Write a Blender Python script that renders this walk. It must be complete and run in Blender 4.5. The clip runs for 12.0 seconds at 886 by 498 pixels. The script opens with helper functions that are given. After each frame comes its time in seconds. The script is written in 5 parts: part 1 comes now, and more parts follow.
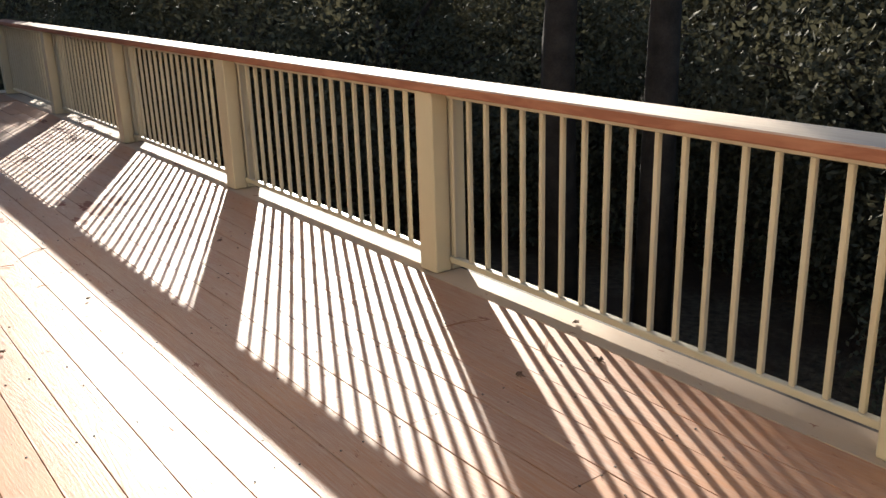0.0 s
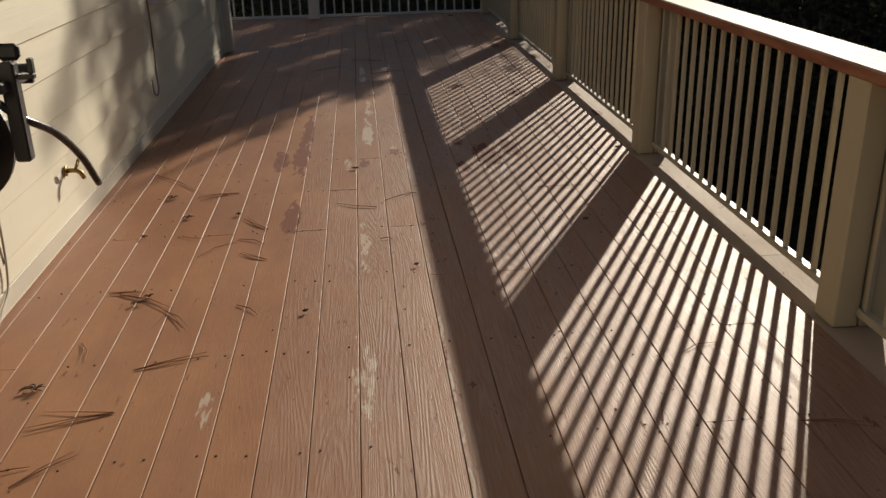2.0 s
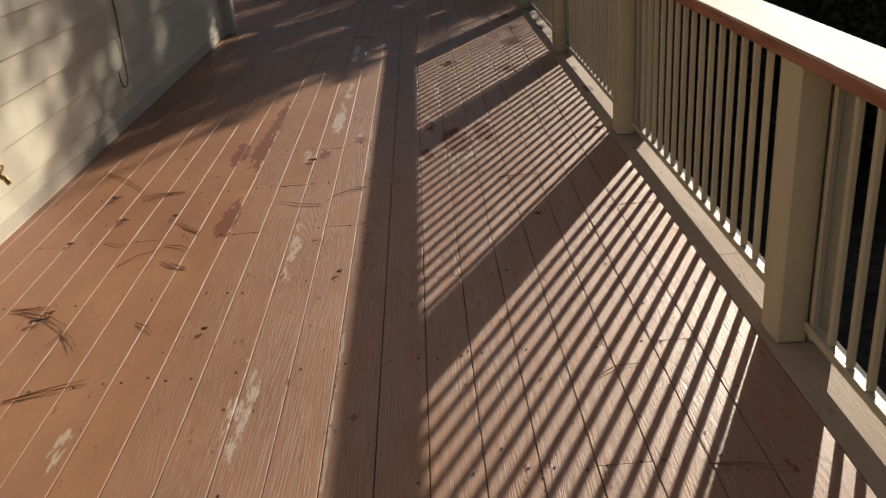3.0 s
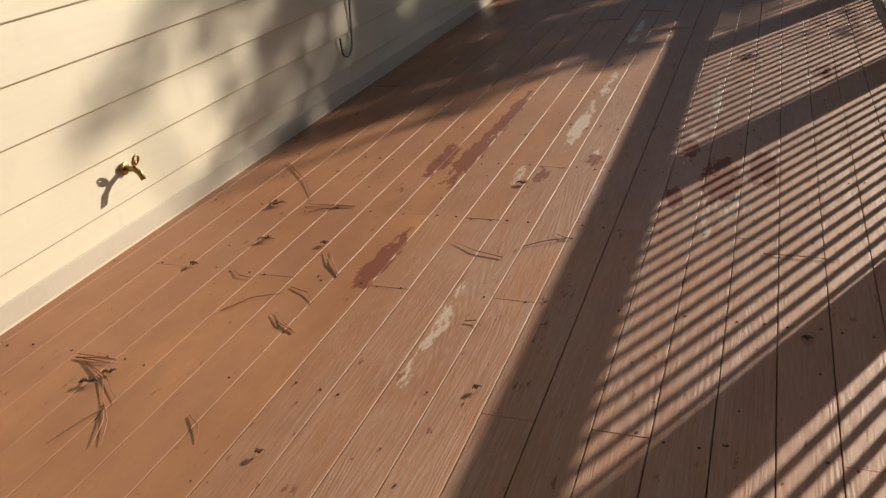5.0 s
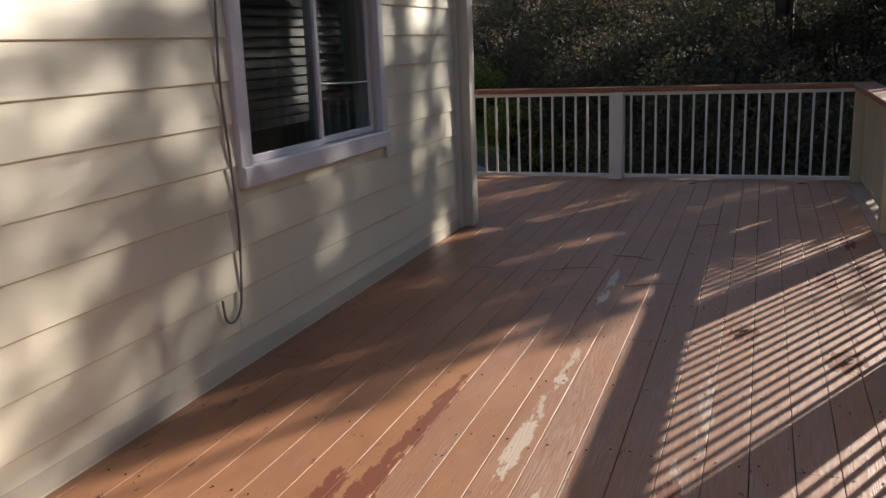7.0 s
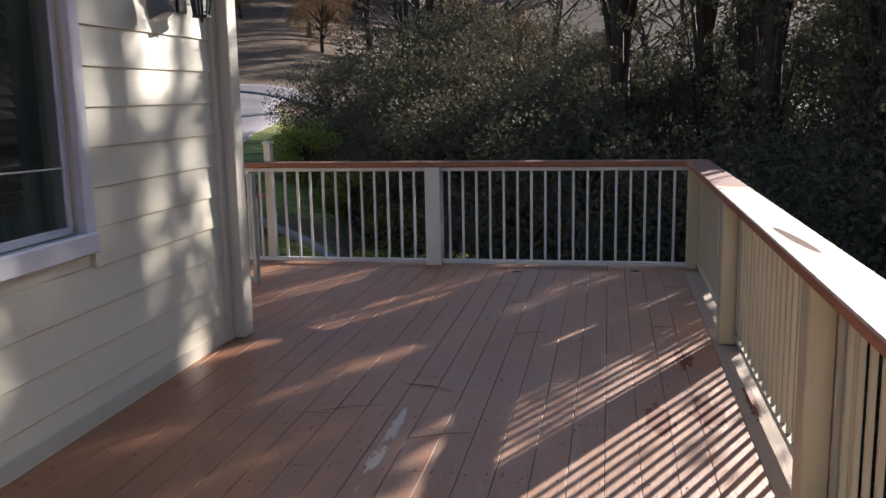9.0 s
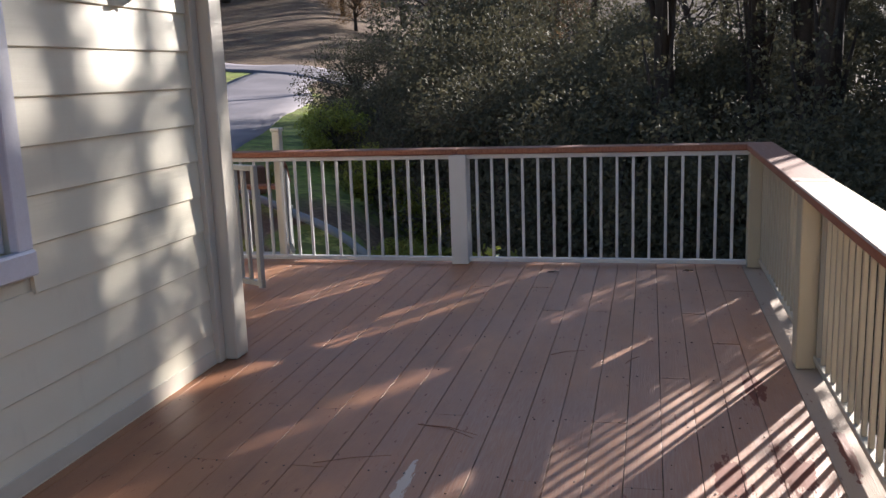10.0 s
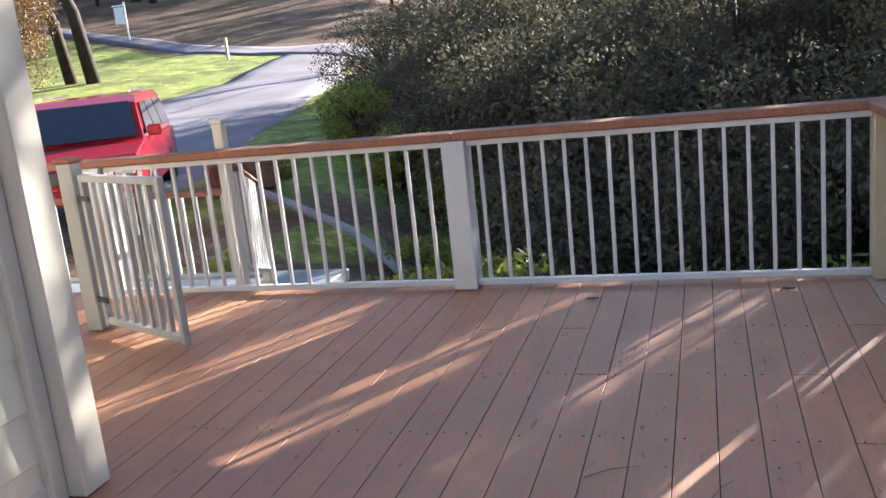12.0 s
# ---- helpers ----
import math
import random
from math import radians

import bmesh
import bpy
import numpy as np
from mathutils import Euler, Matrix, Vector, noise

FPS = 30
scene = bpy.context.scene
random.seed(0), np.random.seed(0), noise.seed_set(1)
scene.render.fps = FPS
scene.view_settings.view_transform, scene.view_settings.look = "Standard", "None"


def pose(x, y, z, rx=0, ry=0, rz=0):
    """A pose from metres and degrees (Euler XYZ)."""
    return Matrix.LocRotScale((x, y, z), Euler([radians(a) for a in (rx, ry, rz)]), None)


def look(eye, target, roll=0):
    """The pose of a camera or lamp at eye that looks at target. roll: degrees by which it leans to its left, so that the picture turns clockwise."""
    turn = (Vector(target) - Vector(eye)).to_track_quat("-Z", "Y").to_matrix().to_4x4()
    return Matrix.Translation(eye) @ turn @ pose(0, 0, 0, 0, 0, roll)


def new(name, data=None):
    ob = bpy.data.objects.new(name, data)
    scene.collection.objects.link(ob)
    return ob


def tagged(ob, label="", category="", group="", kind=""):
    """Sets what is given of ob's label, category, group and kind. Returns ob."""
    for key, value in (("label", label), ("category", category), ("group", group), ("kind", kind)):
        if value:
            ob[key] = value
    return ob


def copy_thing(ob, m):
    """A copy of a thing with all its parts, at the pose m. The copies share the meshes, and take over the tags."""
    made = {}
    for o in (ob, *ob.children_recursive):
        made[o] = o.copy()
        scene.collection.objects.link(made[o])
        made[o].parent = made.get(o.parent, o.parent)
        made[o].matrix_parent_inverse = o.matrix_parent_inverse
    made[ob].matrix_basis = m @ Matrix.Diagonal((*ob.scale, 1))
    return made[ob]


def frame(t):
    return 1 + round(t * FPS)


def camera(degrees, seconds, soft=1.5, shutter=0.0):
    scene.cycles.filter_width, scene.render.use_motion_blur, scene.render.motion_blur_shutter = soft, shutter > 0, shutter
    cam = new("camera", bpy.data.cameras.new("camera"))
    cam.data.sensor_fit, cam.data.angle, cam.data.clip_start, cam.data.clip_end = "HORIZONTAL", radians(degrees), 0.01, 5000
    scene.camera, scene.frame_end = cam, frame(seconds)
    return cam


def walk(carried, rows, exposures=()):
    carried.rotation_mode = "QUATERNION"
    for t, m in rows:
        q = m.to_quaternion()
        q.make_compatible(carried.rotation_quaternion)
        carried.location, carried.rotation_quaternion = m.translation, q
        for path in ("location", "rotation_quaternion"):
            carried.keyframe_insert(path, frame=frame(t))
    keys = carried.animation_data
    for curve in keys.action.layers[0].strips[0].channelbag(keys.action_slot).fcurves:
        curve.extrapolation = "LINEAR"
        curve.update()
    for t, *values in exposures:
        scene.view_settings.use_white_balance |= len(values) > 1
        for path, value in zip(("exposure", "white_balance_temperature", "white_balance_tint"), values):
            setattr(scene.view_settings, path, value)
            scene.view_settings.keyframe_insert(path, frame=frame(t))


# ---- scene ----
cam = camera(53.1, 12.0)
PATH = [
    (0, (-0.071, 0.19, 1.445), (1.061, 1.722, 0.834), -1.7),
    (0.5, (0.031, 0.287, 1.47), (0.799, 2.003, 0.789), -0.9),
    (1, (0.217, 0.41, 1.466), (0.561, 2.266, 0.804), -1.7),
    (1.2, (0.341, 0.497, 1.466), (0.512, 2.388, 0.838), -1.6),
    (1.5, (0.467, 0.586, 1.506), (0.488, 2.49, 0.894), -1.9),
    (2, (0.716, 0.806, 1.466), (0.875, 2.658, 0.727), -1.3),
    (2.5, (1.03, 0.975, 1.466), (1.202, 2.797, 0.659), -2.2),
    (2.7, (1.157, 1.014, 1.472), (1.259, 2.843, 0.671), -3.3),
    (4.3, (1.58, 1.904, 1.41), (1.166, 3.655, 0.538), -2.3),
    (4.5, (1.593, 2.048, 1.413), (1.003, 3.748, 0.54), -3.9),
    (5, (1.564, 2.386, 1.389), (0.919, 4.076, 0.534), -4.3),
    (5.5, (1.554, 2.77, 1.38), (0.98, 4.537, 0.64), -3.7),
    (5.6, (1.565, 2.87, 1.377), (0.973, 4.642, 0.663), -3.9),
    (6, (1.619, 3.142, 1.409), (0.928, 4.916, 0.796), -5.6),
    (6.5, (1.55, 3.47, 1.406), (0.871, 5.262, 0.833), -4.1),
    (7, (1.515, 3.717, 1.433), (0.851, 5.548, 0.982), -2.2),
    (7.5, (1.608, 4.051, 1.493), (0.956, 5.913, 1.164), -2.5),
    (7.7, (1.639, 4.186, 1.468), (1.082, 6.077, 1.129), -2.9),
    (9.3, (1.675, 5.352, 1.521), (1.31, 7.289, 1.178), -1.1),
    (9.5, (1.673, 5.509, 1.516), (1.287, 7.438, 1.155), -1.3),
    (10, (1.609, 5.975, 1.522), (1.158, 7.884, 1.135), -2.1),
    (10.5, (1.579, 6.476, 1.486), (0.981, 8.35, 1.126), -3.2),
    (11, (1.593, 6.971, 1.501), (1.086, 8.857, 1.069), -3.8),
    (11.5, (1.596, 7.458, 1.485), (1.106, 9.338, 1.01), -5.0),
    (12, (1.523, 7.953, 1.41), (0.946, 9.817, 0.972), -6.1),
]
walk(cam, [(t, look(eye, target, roll)) for t, eye, target, roll in PATH],
     [(0.0, 1.85, 5900, 8), (0.5, 0.85, 6000, 8), (1.2, 0.15, 6300, 9), (1.6, 0.05, 6400, 9), (2.5, 0.3, 6300, 10), (4.5, 0.57, 6500, 11), (5.5, 0.67, 6400, 11), (6.3, 0.85, 6200, 12), (7.0, 1.1, 6000, 13), (7.5, 1.4, 5900, 13), (9.5, 1.78, 5700, 15), (10.8, 2.4, 5650, 14), (12.0, 2.95, 5650, 13)])

# world, sun and exposure
SUN_DIR = Vector((1.445, 2.74, 1.0)).normalized()
world = bpy.data.worlds.new("world")
scene.world = world
world.use_nodes = True
wn = world.node_tree
sky = wn.nodes.new("ShaderNodeTexSky")
sky.sky_type = "NISHITA"
sky.sun_disc = False
sky.sun_elevation = math.asin(SUN_DIR.z)
sky.sun_rotation = math.atan2(SUN_DIR.x, SUN_DIR.y)
wn.links.new(sky.outputs[0], wn.nodes["Background"].inputs[0])
wn.nodes["Background"].inputs[1].default_value = 0.055
sun_data = bpy.data.lights.new("sun", "SUN")
sun_data.energy, sun_data.angle, sun_data.color = 5.0, radians(0.55), (1.0, 0.875, 0.70)
sun = new("sun", sun_data)
sun.matrix_world = look(SUN_DIR * 60, (0, 0, 0))


# ---- materials ----
class Nodes:
    """Short forms for building a node material."""

    def __init__(self, name):
        self.mat = bpy.data.materials.new(name)
        self.mat.use_nodes = True
        self.nt = self.mat.node_tree
        self.bsdf = self.nt.nodes["Principled BSDF"]

    def add(self, kind, **props):
        n = self.nt.nodes.new(kind)
        for k, v in props.items():
            setattr(n, k, v)
        return n

    def put(self, sock, value):
        if isinstance(value, bpy.types.NodeSocket):
            self.nt.links.new(value, sock)
        elif isinstance(value, (tuple, list)) and len(value) == 3 and sock.type == "RGBA":
            sock.default_value = (*value, 1)
        else:
            sock.default_value = value

    def math(self, op, a, b=0.0, c=0.0, clamp=False):
        n = self.add("ShaderNodeMath", operation=op, use_clamp=clamp)
        for s, v in zip(n.inputs, (a, b, c)):
            self.put(s, v)
        return n.outputs[0]

    def coords(self, kind="Object", scale=(1, 1, 1)):
        if kind == "World":
            out = self.add("ShaderNodeNewGeometry").outputs["Position"]
        else:
            out = self.add("ShaderNodeTexCoord").outputs[kind]
        m = self.add("ShaderNodeMapping")
        self.put(m.inputs[0], out)
        m.inputs["Scale"].default_value = scale
        return m.outputs[0]

    def noise(self, vec, scale, detail=4.0, rough=0.55, distort=0.0):
        n = self.add("ShaderNodeTexNoise")
        self.put(n.inputs["Vector"], vec)
        n.inputs["Scale"].default_value, n.inputs["Detail"].default_value = scale, detail
        n.inputs["Roughness"].default_value, n.inputs["Distortion"].default_value = rough, distort
        return n.outputs["Fac"]

    def ramp(self, fac, lo, hi, a=0.0, b=1.0):
        n = self.add("ShaderNodeMapRange")
        for s, v in zip(n.inputs, (fac, lo, hi, a, b)):
            self.put(s, v)
        return n.outputs[0]

    def mix(self, fac, a, b, blend="MIX"):
        n = self.add("ShaderNodeMix", data_type="RGBA", blend_type=blend)
        self.put(n.inputs[0], fac)
        self.put(n.inputs[6], a)
        self.put(n.inputs[7], b)
        return n.outputs[2]

    def random(self):
        return self.add("ShaderNodeObjectInfo").outputs["Random"]

    def done(self, color, rough=0.6, height=None, bump=0.1, dist=0.01, metal=0.0, spec=0.5):
        self.put(self.bsdf.inputs["Base Color"], color)
        self.put(self.bsdf.inputs["Roughness"], rough)
        self.put(self.bsdf.inputs["Metallic"], metal)
        self.put(self.bsdf.inputs["Specular IOR Level"], spec)
        if height is not None:
            b = self.add("ShaderNodeBump")
            b.inputs["Strength"].default_value, b.inputs["Distance"].default_value = bump, dist
            self.put(b.inputs["Height"], height)
            self.put(self.bsdf.inputs["Normal"], b.outputs[0])
        return self.mat


def plain(name, color, rough=0.6, metal=0.0, scale=6.0, amount=0.18, bump=0.1, spec=0.5):
    """Paint, plastic or metal with mottling at two scales and a fine relief."""
    n = Nodes(name)
    v = n.coords("Object")
    big, fine = n.noise(v, scale), n.noise(v, scale * 14, 3)
    f = n.math("ADD", n.math("MULTIPLY", big, 0.65), n.math("MULTIPLY", fine, 0.35))
    dark = tuple(c * (1 - amount) for c in color)
    light = tuple(min(1, c * (1 + amount * 0.6)) for c in color)
    return n.done(n.mix(n.ramp(f, 0.35, 0.65), dark, light), n.ramp(fine, 0.3, 0.7, rough - 0.06, rough + 0.08), fine, bump, 0.004, metal, spec)


def deck_material():
    n = Nodes("worn_brown_deck_paint")
    pos = n.add("ShaderNodeNewGeometry").outputs["Position"]
    sep = n.add("ShaderNodeSeparateXYZ")
    n.put(sep.inputs[0], pos)
    x, y = sep.outputs[0], sep.outputs[1]
    rnd = n.random()
    off = n.add("ShaderNodeVectorMath", operation="MULTIPLY_ADD")
    n.put(off.inputs[0], pos)
    off.inputs[1].default_value = (1, 1, 1)
    comb = n.add("ShaderNodeCombineXYZ")
    n.put(comb.inputs[1], n.math("MULTIPLY", rnd, 37.0))
    n.put(comb.inputs[2], n.math("MULTIPLY", rnd, 11.0))
    n.put(off.inputs[2], comb.outputs[0])
    def stretched(s):
        m = n.add("ShaderNodeMapping")
        n.put(m.inputs[0], off.outputs[0])
        m.inputs["Scale"].default_value = s
        return m.outputs[0]
    grain = n.noise(stretched((62, 2.6, 1)), 2.4, 5, 0.7, 0.5)
    field = n.noise(stretched((6.5, 0.42, 1)), 1.0, 2, 0.4, 0.3)
    rings = n.math("ADD", n.math("MULTIPLY", n.math("SINE", n.math("MULTIPLY", field, 210.0)), 0.5), 0.5)
    fine = n.noise(stretched((60, 8, 1)), 3, 3)
    cloud = n.noise(pos, 1.1, 4)
    patch = n.noise(stretched((5, 1.0, 1)), 1.6, 5, 0.65)
    # weathered towards the open side, sheltered paint by the house
    worn = n.math("ADD", n.ramp(x, 0.15, 0.85), n.math("MULTIPLY", n.math("SUBTRACT", rnd, 0.5), 0.5))
    far = n.ramp(y, 8.0, 10.5, 1.0, 0.45)
    worn = n.math("MULTIPLY", worn, far, clamp=True)
    paint = n.mix(n.ramp(cloud, 0.35, 0.65), (0.32, 0.145, 0.068), (0.42, 0.203, 0.092))
    paint = n.mix(n.math("MULTIPLY", rnd, 0.3), paint, (0.27, 0.115, 0.066))
    paint = n.mix(n.ramp(n.noise(stretched((3, 1.2, 1)), 2.6, 5, 0.65), 0.35, 0.7, 0, 0.45), paint, (0.20, 0.085, 0.05))
    paint = n.mix(n.math("MULTIPLY", rings, n.ramp(patch, 0.4, 0.65, 0, 0.14)), paint, (0.2, 0.1, 0.065))
    grey = n.mix(n.ramp(n.math("ADD", n.math("MULTIPLY", grain, 0.88), n.math("MULTIPLY", rings, 0.12)), 0.28, 0.72), (0.26, 0.15, 0.105), (0.42, 0.285, 0.21))
    mask = n.math("MULTIPLY", worn, n.ramp(n.math("ADD", grain, n.math("MULTIPLY", patch, 0.7)), 0.65, 0.98), clamp=True)
    col = n.mix(n.math("MULTIPLY", mask, 0.72), paint, grey)
    # chips of old pale paint
    chipn = n.noise(stretched((26, 5, 1)), 1.5, 6, 0.75)
    def blob(cx, cy, rx, ry):
        dx = n.math("DIVIDE", n.math("SUBTRACT", x, cx), rx)
        dy = n.math("DIVIDE", n.math("SUBTRACT", y, cy), ry)
        d = n.math("ADD", n.math("MULTIPLY", dx, dx), n.math("MULTIPLY", dy, dy))
        return n.ramp(d, 0.0, 1.0, 1.0, 0.0)
    def total(items):
        out = blob(*items[0])
        for it in items[1:]:
            out = n.math("MAXIMUM", out, blob(*it))
        return out
    ragged = n.noise(stretched((20, 6, 1)), 1.4, 5, 0.7)
    chips = total([(0.674, 3.35, 0.07, 0.6), (0.725, 6.75, 0.06, 0.7), (0.74, 7.5, 0.06, 0.5), (0.71, 8.7, 0.05, 0.7), (0.60, 5.88, 0.05, 0.25), (0.88, 6.23, 0.03, 0.3),
                   (0.68, 4.6, 0.05, 0.6), (0.17, 3.23, 0.05, 0.2), (0.95, 3.3, 0.015, 1.3), (0.95, 6.0, 0.012, 1.2), (1.36, 7.2, 0.07, 0.9), (1.29, 6.4, 0.05, 0.5), (1.42, 5.6, 0.05, 0.5), (1.5, 5.7, 0.12, 0.3)])
    solid = total([(0.728, 6.62, 0.048, 0.34), (0.706, 9.0, 0.03, 0.26), (0.715, 8.55, 0.03, 0.12), (0.745, 7.28, 0.05, 0.07)])
    cm = n.ramp(n.math("ADD", n.math("MULTIPLY", chips, 0.34), chipn), 0.79, 0.83, 0, 0.85)
    cm2 = n.ramp(n.math("ADD", n.math("MULTIPLY", solid, 0.36), ragged), 0.66, 0.69)
    col = n.mix(n.math("MAXIMUM", cm, cm2), col, (0.52, 0.42, 0.33))
    strip_w = n.ramp(x, 2.3055, 2.3075)
    col = n.mix(n.math("MULTIPLY", strip_w, 0.85), col, (0.40, 0.31, 0.225))
    # red-brown stains where the finish has stayed wet
    stains = total([(0.325, 4.98, 0.06, 0.30), (0.335, 5.1, 0.03, 0.22), (0.315, 6.15, 0.06, 0.55), (0.33, 6.75, 0.05, 0.6), (0.20, 6.1, 0.06, 0.3), (0.885, 6.15, 0.05, 0.10), (0.70, 5.92, 0.04, 0.10),
                    (1.44, 6.0, 0.10, 0.34), (1.60, 6.15, 0.08, 0.28), (1.29, 6.37, 0.05, 0.16), (1.28, 5.77, 0.05, 0.14), (1.48, 8.08, 0.09, 0.16), (1.92, 7.77, 0.12, 0.2),
                    (1.92, 9.2, 0.09, 0.26), (2.15, 9.35, 0.1, 0.3), (2.1, 10.2, 0.08, 0.25), (2.38, 9.5, 0.04, 0.3), (2.38, 6.95, 0.04, 0.12), (2.38, 7.6, 0.03, 0.1)])
    sm = n.ramp(n.math("ADD", n.math("MULTIPLY", stains, 0.34), ragged), 0.64, 0.68)
    col = n.mix(n.math("MULTIPLY", sm, 0.9), col, (0.15, 0.034, 0.012))
    col = n.mix(n.ramp(n.noise(pos, 55, 3), 0.66, 0.74, 0, 0.3), col, (0.1, 0.06, 0.045))
    h = n.math("ADD", n.math("MULTIPLY", n.math("ADD", n.math("MULTIPLY", rings, n.ramp(patch, 0.35, 0.65, 0.05, 0.45)), grain), n.ramp(worn, 0, 1, 0.2, 1.0)), n.math("MULTIPLY", fine, 0.5))
    rough = n.ramp(n.math("ADD", grain, cloud), 0.7, 1.3, 0.46, 0.62)
    rough = n.math("ADD", rough, n.math("MULTIPLY", n.math("MAXIMUM", sm, strip_w), 0.2))
    return n.done(col, rough, h, 0.4, 0.004, 0.0, 0.36)


def siding_material():
    n = Nodes("cream_siding_paint")
    v = n.coords("World", (3, 1, 22))
    grain = n.noise(v, 1.5, 4, 0.6, 0.8)
    big = n.noise(n.coords("World"), 0.8, 4)
    rnd = n.random()
    col = n.mix(n.ramp(big, 0.35, 0.65), (0.66, 0.61, 0.475), (0.72, 0.67, 0.53))
    col = n.mix(n.math("MULTIPLY", rnd, 0.2), col, (0.62, 0.575, 0.46))
    col = n.mix(n.ramp(n.noise(n.coords("World", (1, 1, 0.4)), 9, 5), 0.6, 0.8, 0, 0.22), col, (0.42, 0.38, 0.31))
    return n.done(col, n.ramp(grain, 0.3, 0.7, 0.42, 0.55), grain, 0.22, 0.004)


def wood_paint(name, base, worn_color, scale=(14, 14, 1.2), wear=0.62, bump=0.25, rough=0.45):
    """Painted wood: faint grain through the paint, worn spots, knots."""
    n = Nodes(name)
    v = n.coords("World", scale)
    grain = n.noise(v, 2.2, 4, 0.6, 1.0)
    big = n.noise(n.coords("World"), 2.3, 5)
    col = n.mix(n.ramp(big, 0.3, 0.7), base, tuple(c * 0.86 for c in base))
    col = n.mix(n.ramp(n.math("ADD", n.math("MULTIPLY", grain, 0.5), n.math("MULTIPLY", big, 0.5)), wear - 0.04, wear + 0.1, 0, 0.75), col, worn_color)
    return n.done(col, n.ramp(grain, 0.3, 0.7, rough - 0.06, rough + 0.1), grain, bump, 0.004)


def cap_material():
    n = Nodes("weathered_red_brown_handrail")
    geo = n.add("ShaderNodeNewGeometry")
    sep = n.add("ShaderNodeSeparateXYZ")
    n.put(sep.inputs[0], geo.outputs["Position"])
    up = n.add("ShaderNodeSeparateXYZ")
    n.put(up.inputs[0], geo.outputs["Normal"])
    x, y = sep.outputs[0], sep.outputs[1]
    grain = n.noise(n.coords("World", (40, 1.6, 10)), 1.8, 4, 0.6, 1.2)
    big = n.noise(n.coords("World"), 3, 4)
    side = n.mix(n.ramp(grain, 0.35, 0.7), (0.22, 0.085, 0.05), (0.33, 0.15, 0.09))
    # paler upward face: weathering, with the sun's glare put into the colour
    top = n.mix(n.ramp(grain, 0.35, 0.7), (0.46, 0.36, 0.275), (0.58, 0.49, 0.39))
    # dark brown towards the deck end: unweathered board, tree shade painted in
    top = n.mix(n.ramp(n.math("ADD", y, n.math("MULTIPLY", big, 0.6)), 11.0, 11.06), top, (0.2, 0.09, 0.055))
    dx = n.math("DIVIDE", n.math("SUBTRACT", x, n.math("ADD", 2.39, n.math("MULTIPLY", n.math("SUBTRACT", 8.8, y), 0.09))), 0.03)
    dy = n.math("DIVIDE", n.math("SUBTRACT", y, 8.76), 0.38)
    d = n.ramp(n.math("ADD", n.math("MULTIPLY", dx, dx), n.math("MULTIPLY", dy, dy)), 0, 1, 1, 0)
    spots = n.ramp(n.noise(n.coords("World", (2, 1, 1)), 2.2, 5, 0.6), 0.70, 0.72)
    stain = n.math("MAXIMUM", n.ramp(n.math("ADD", n.math("MULTIPLY", d, 0.85), n.math("MULTIPLY", big, 0.7)), 0.62, 0.65), spots)
    top = n.mix(stain, top, (0.07, 0.028, 0.016))
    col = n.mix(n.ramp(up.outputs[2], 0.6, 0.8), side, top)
    gloss = n.ramp(n.math("MULTIPLY", stain, n.ramp(up.outputs[2], 0.6, 0.8)), 0, 1, 0.2, 0.03)
    return n.done(col, n.ramp(grain, 0.3, 0.7, 0.6, 0.75), grain, 0.3, 0.004, 0.0, gloss)


def leaf_material(name, dark, light, trans=0.35, rough=0.38):
    n = Nodes(name)
    isl = n.add("ShaderNodeNewGeometry").outputs["Random Per Island"]
    col = n.mix(isl, dark, light)
    n.done(col, rough, None)
    tr = n.add("ShaderNodeBsdfTranslucent")
    n.put(tr.inputs[0], n.mix(0.5, col, light))
    mx = n.add("ShaderNodeMixShader")
    n.bsdf.inputs["Specular IOR Level"].default_value = 0.18
    mx.inputs[0].default_value = trans
    n.nt.links.new(n.bsdf.outputs[0], mx.inputs[1])
    n.nt.links.new(tr.outputs[0], mx.inputs[2])
    n.nt.links.new(mx.outputs[0], n.nt.nodes["Material Output"].inputs[0])
    return n.mat


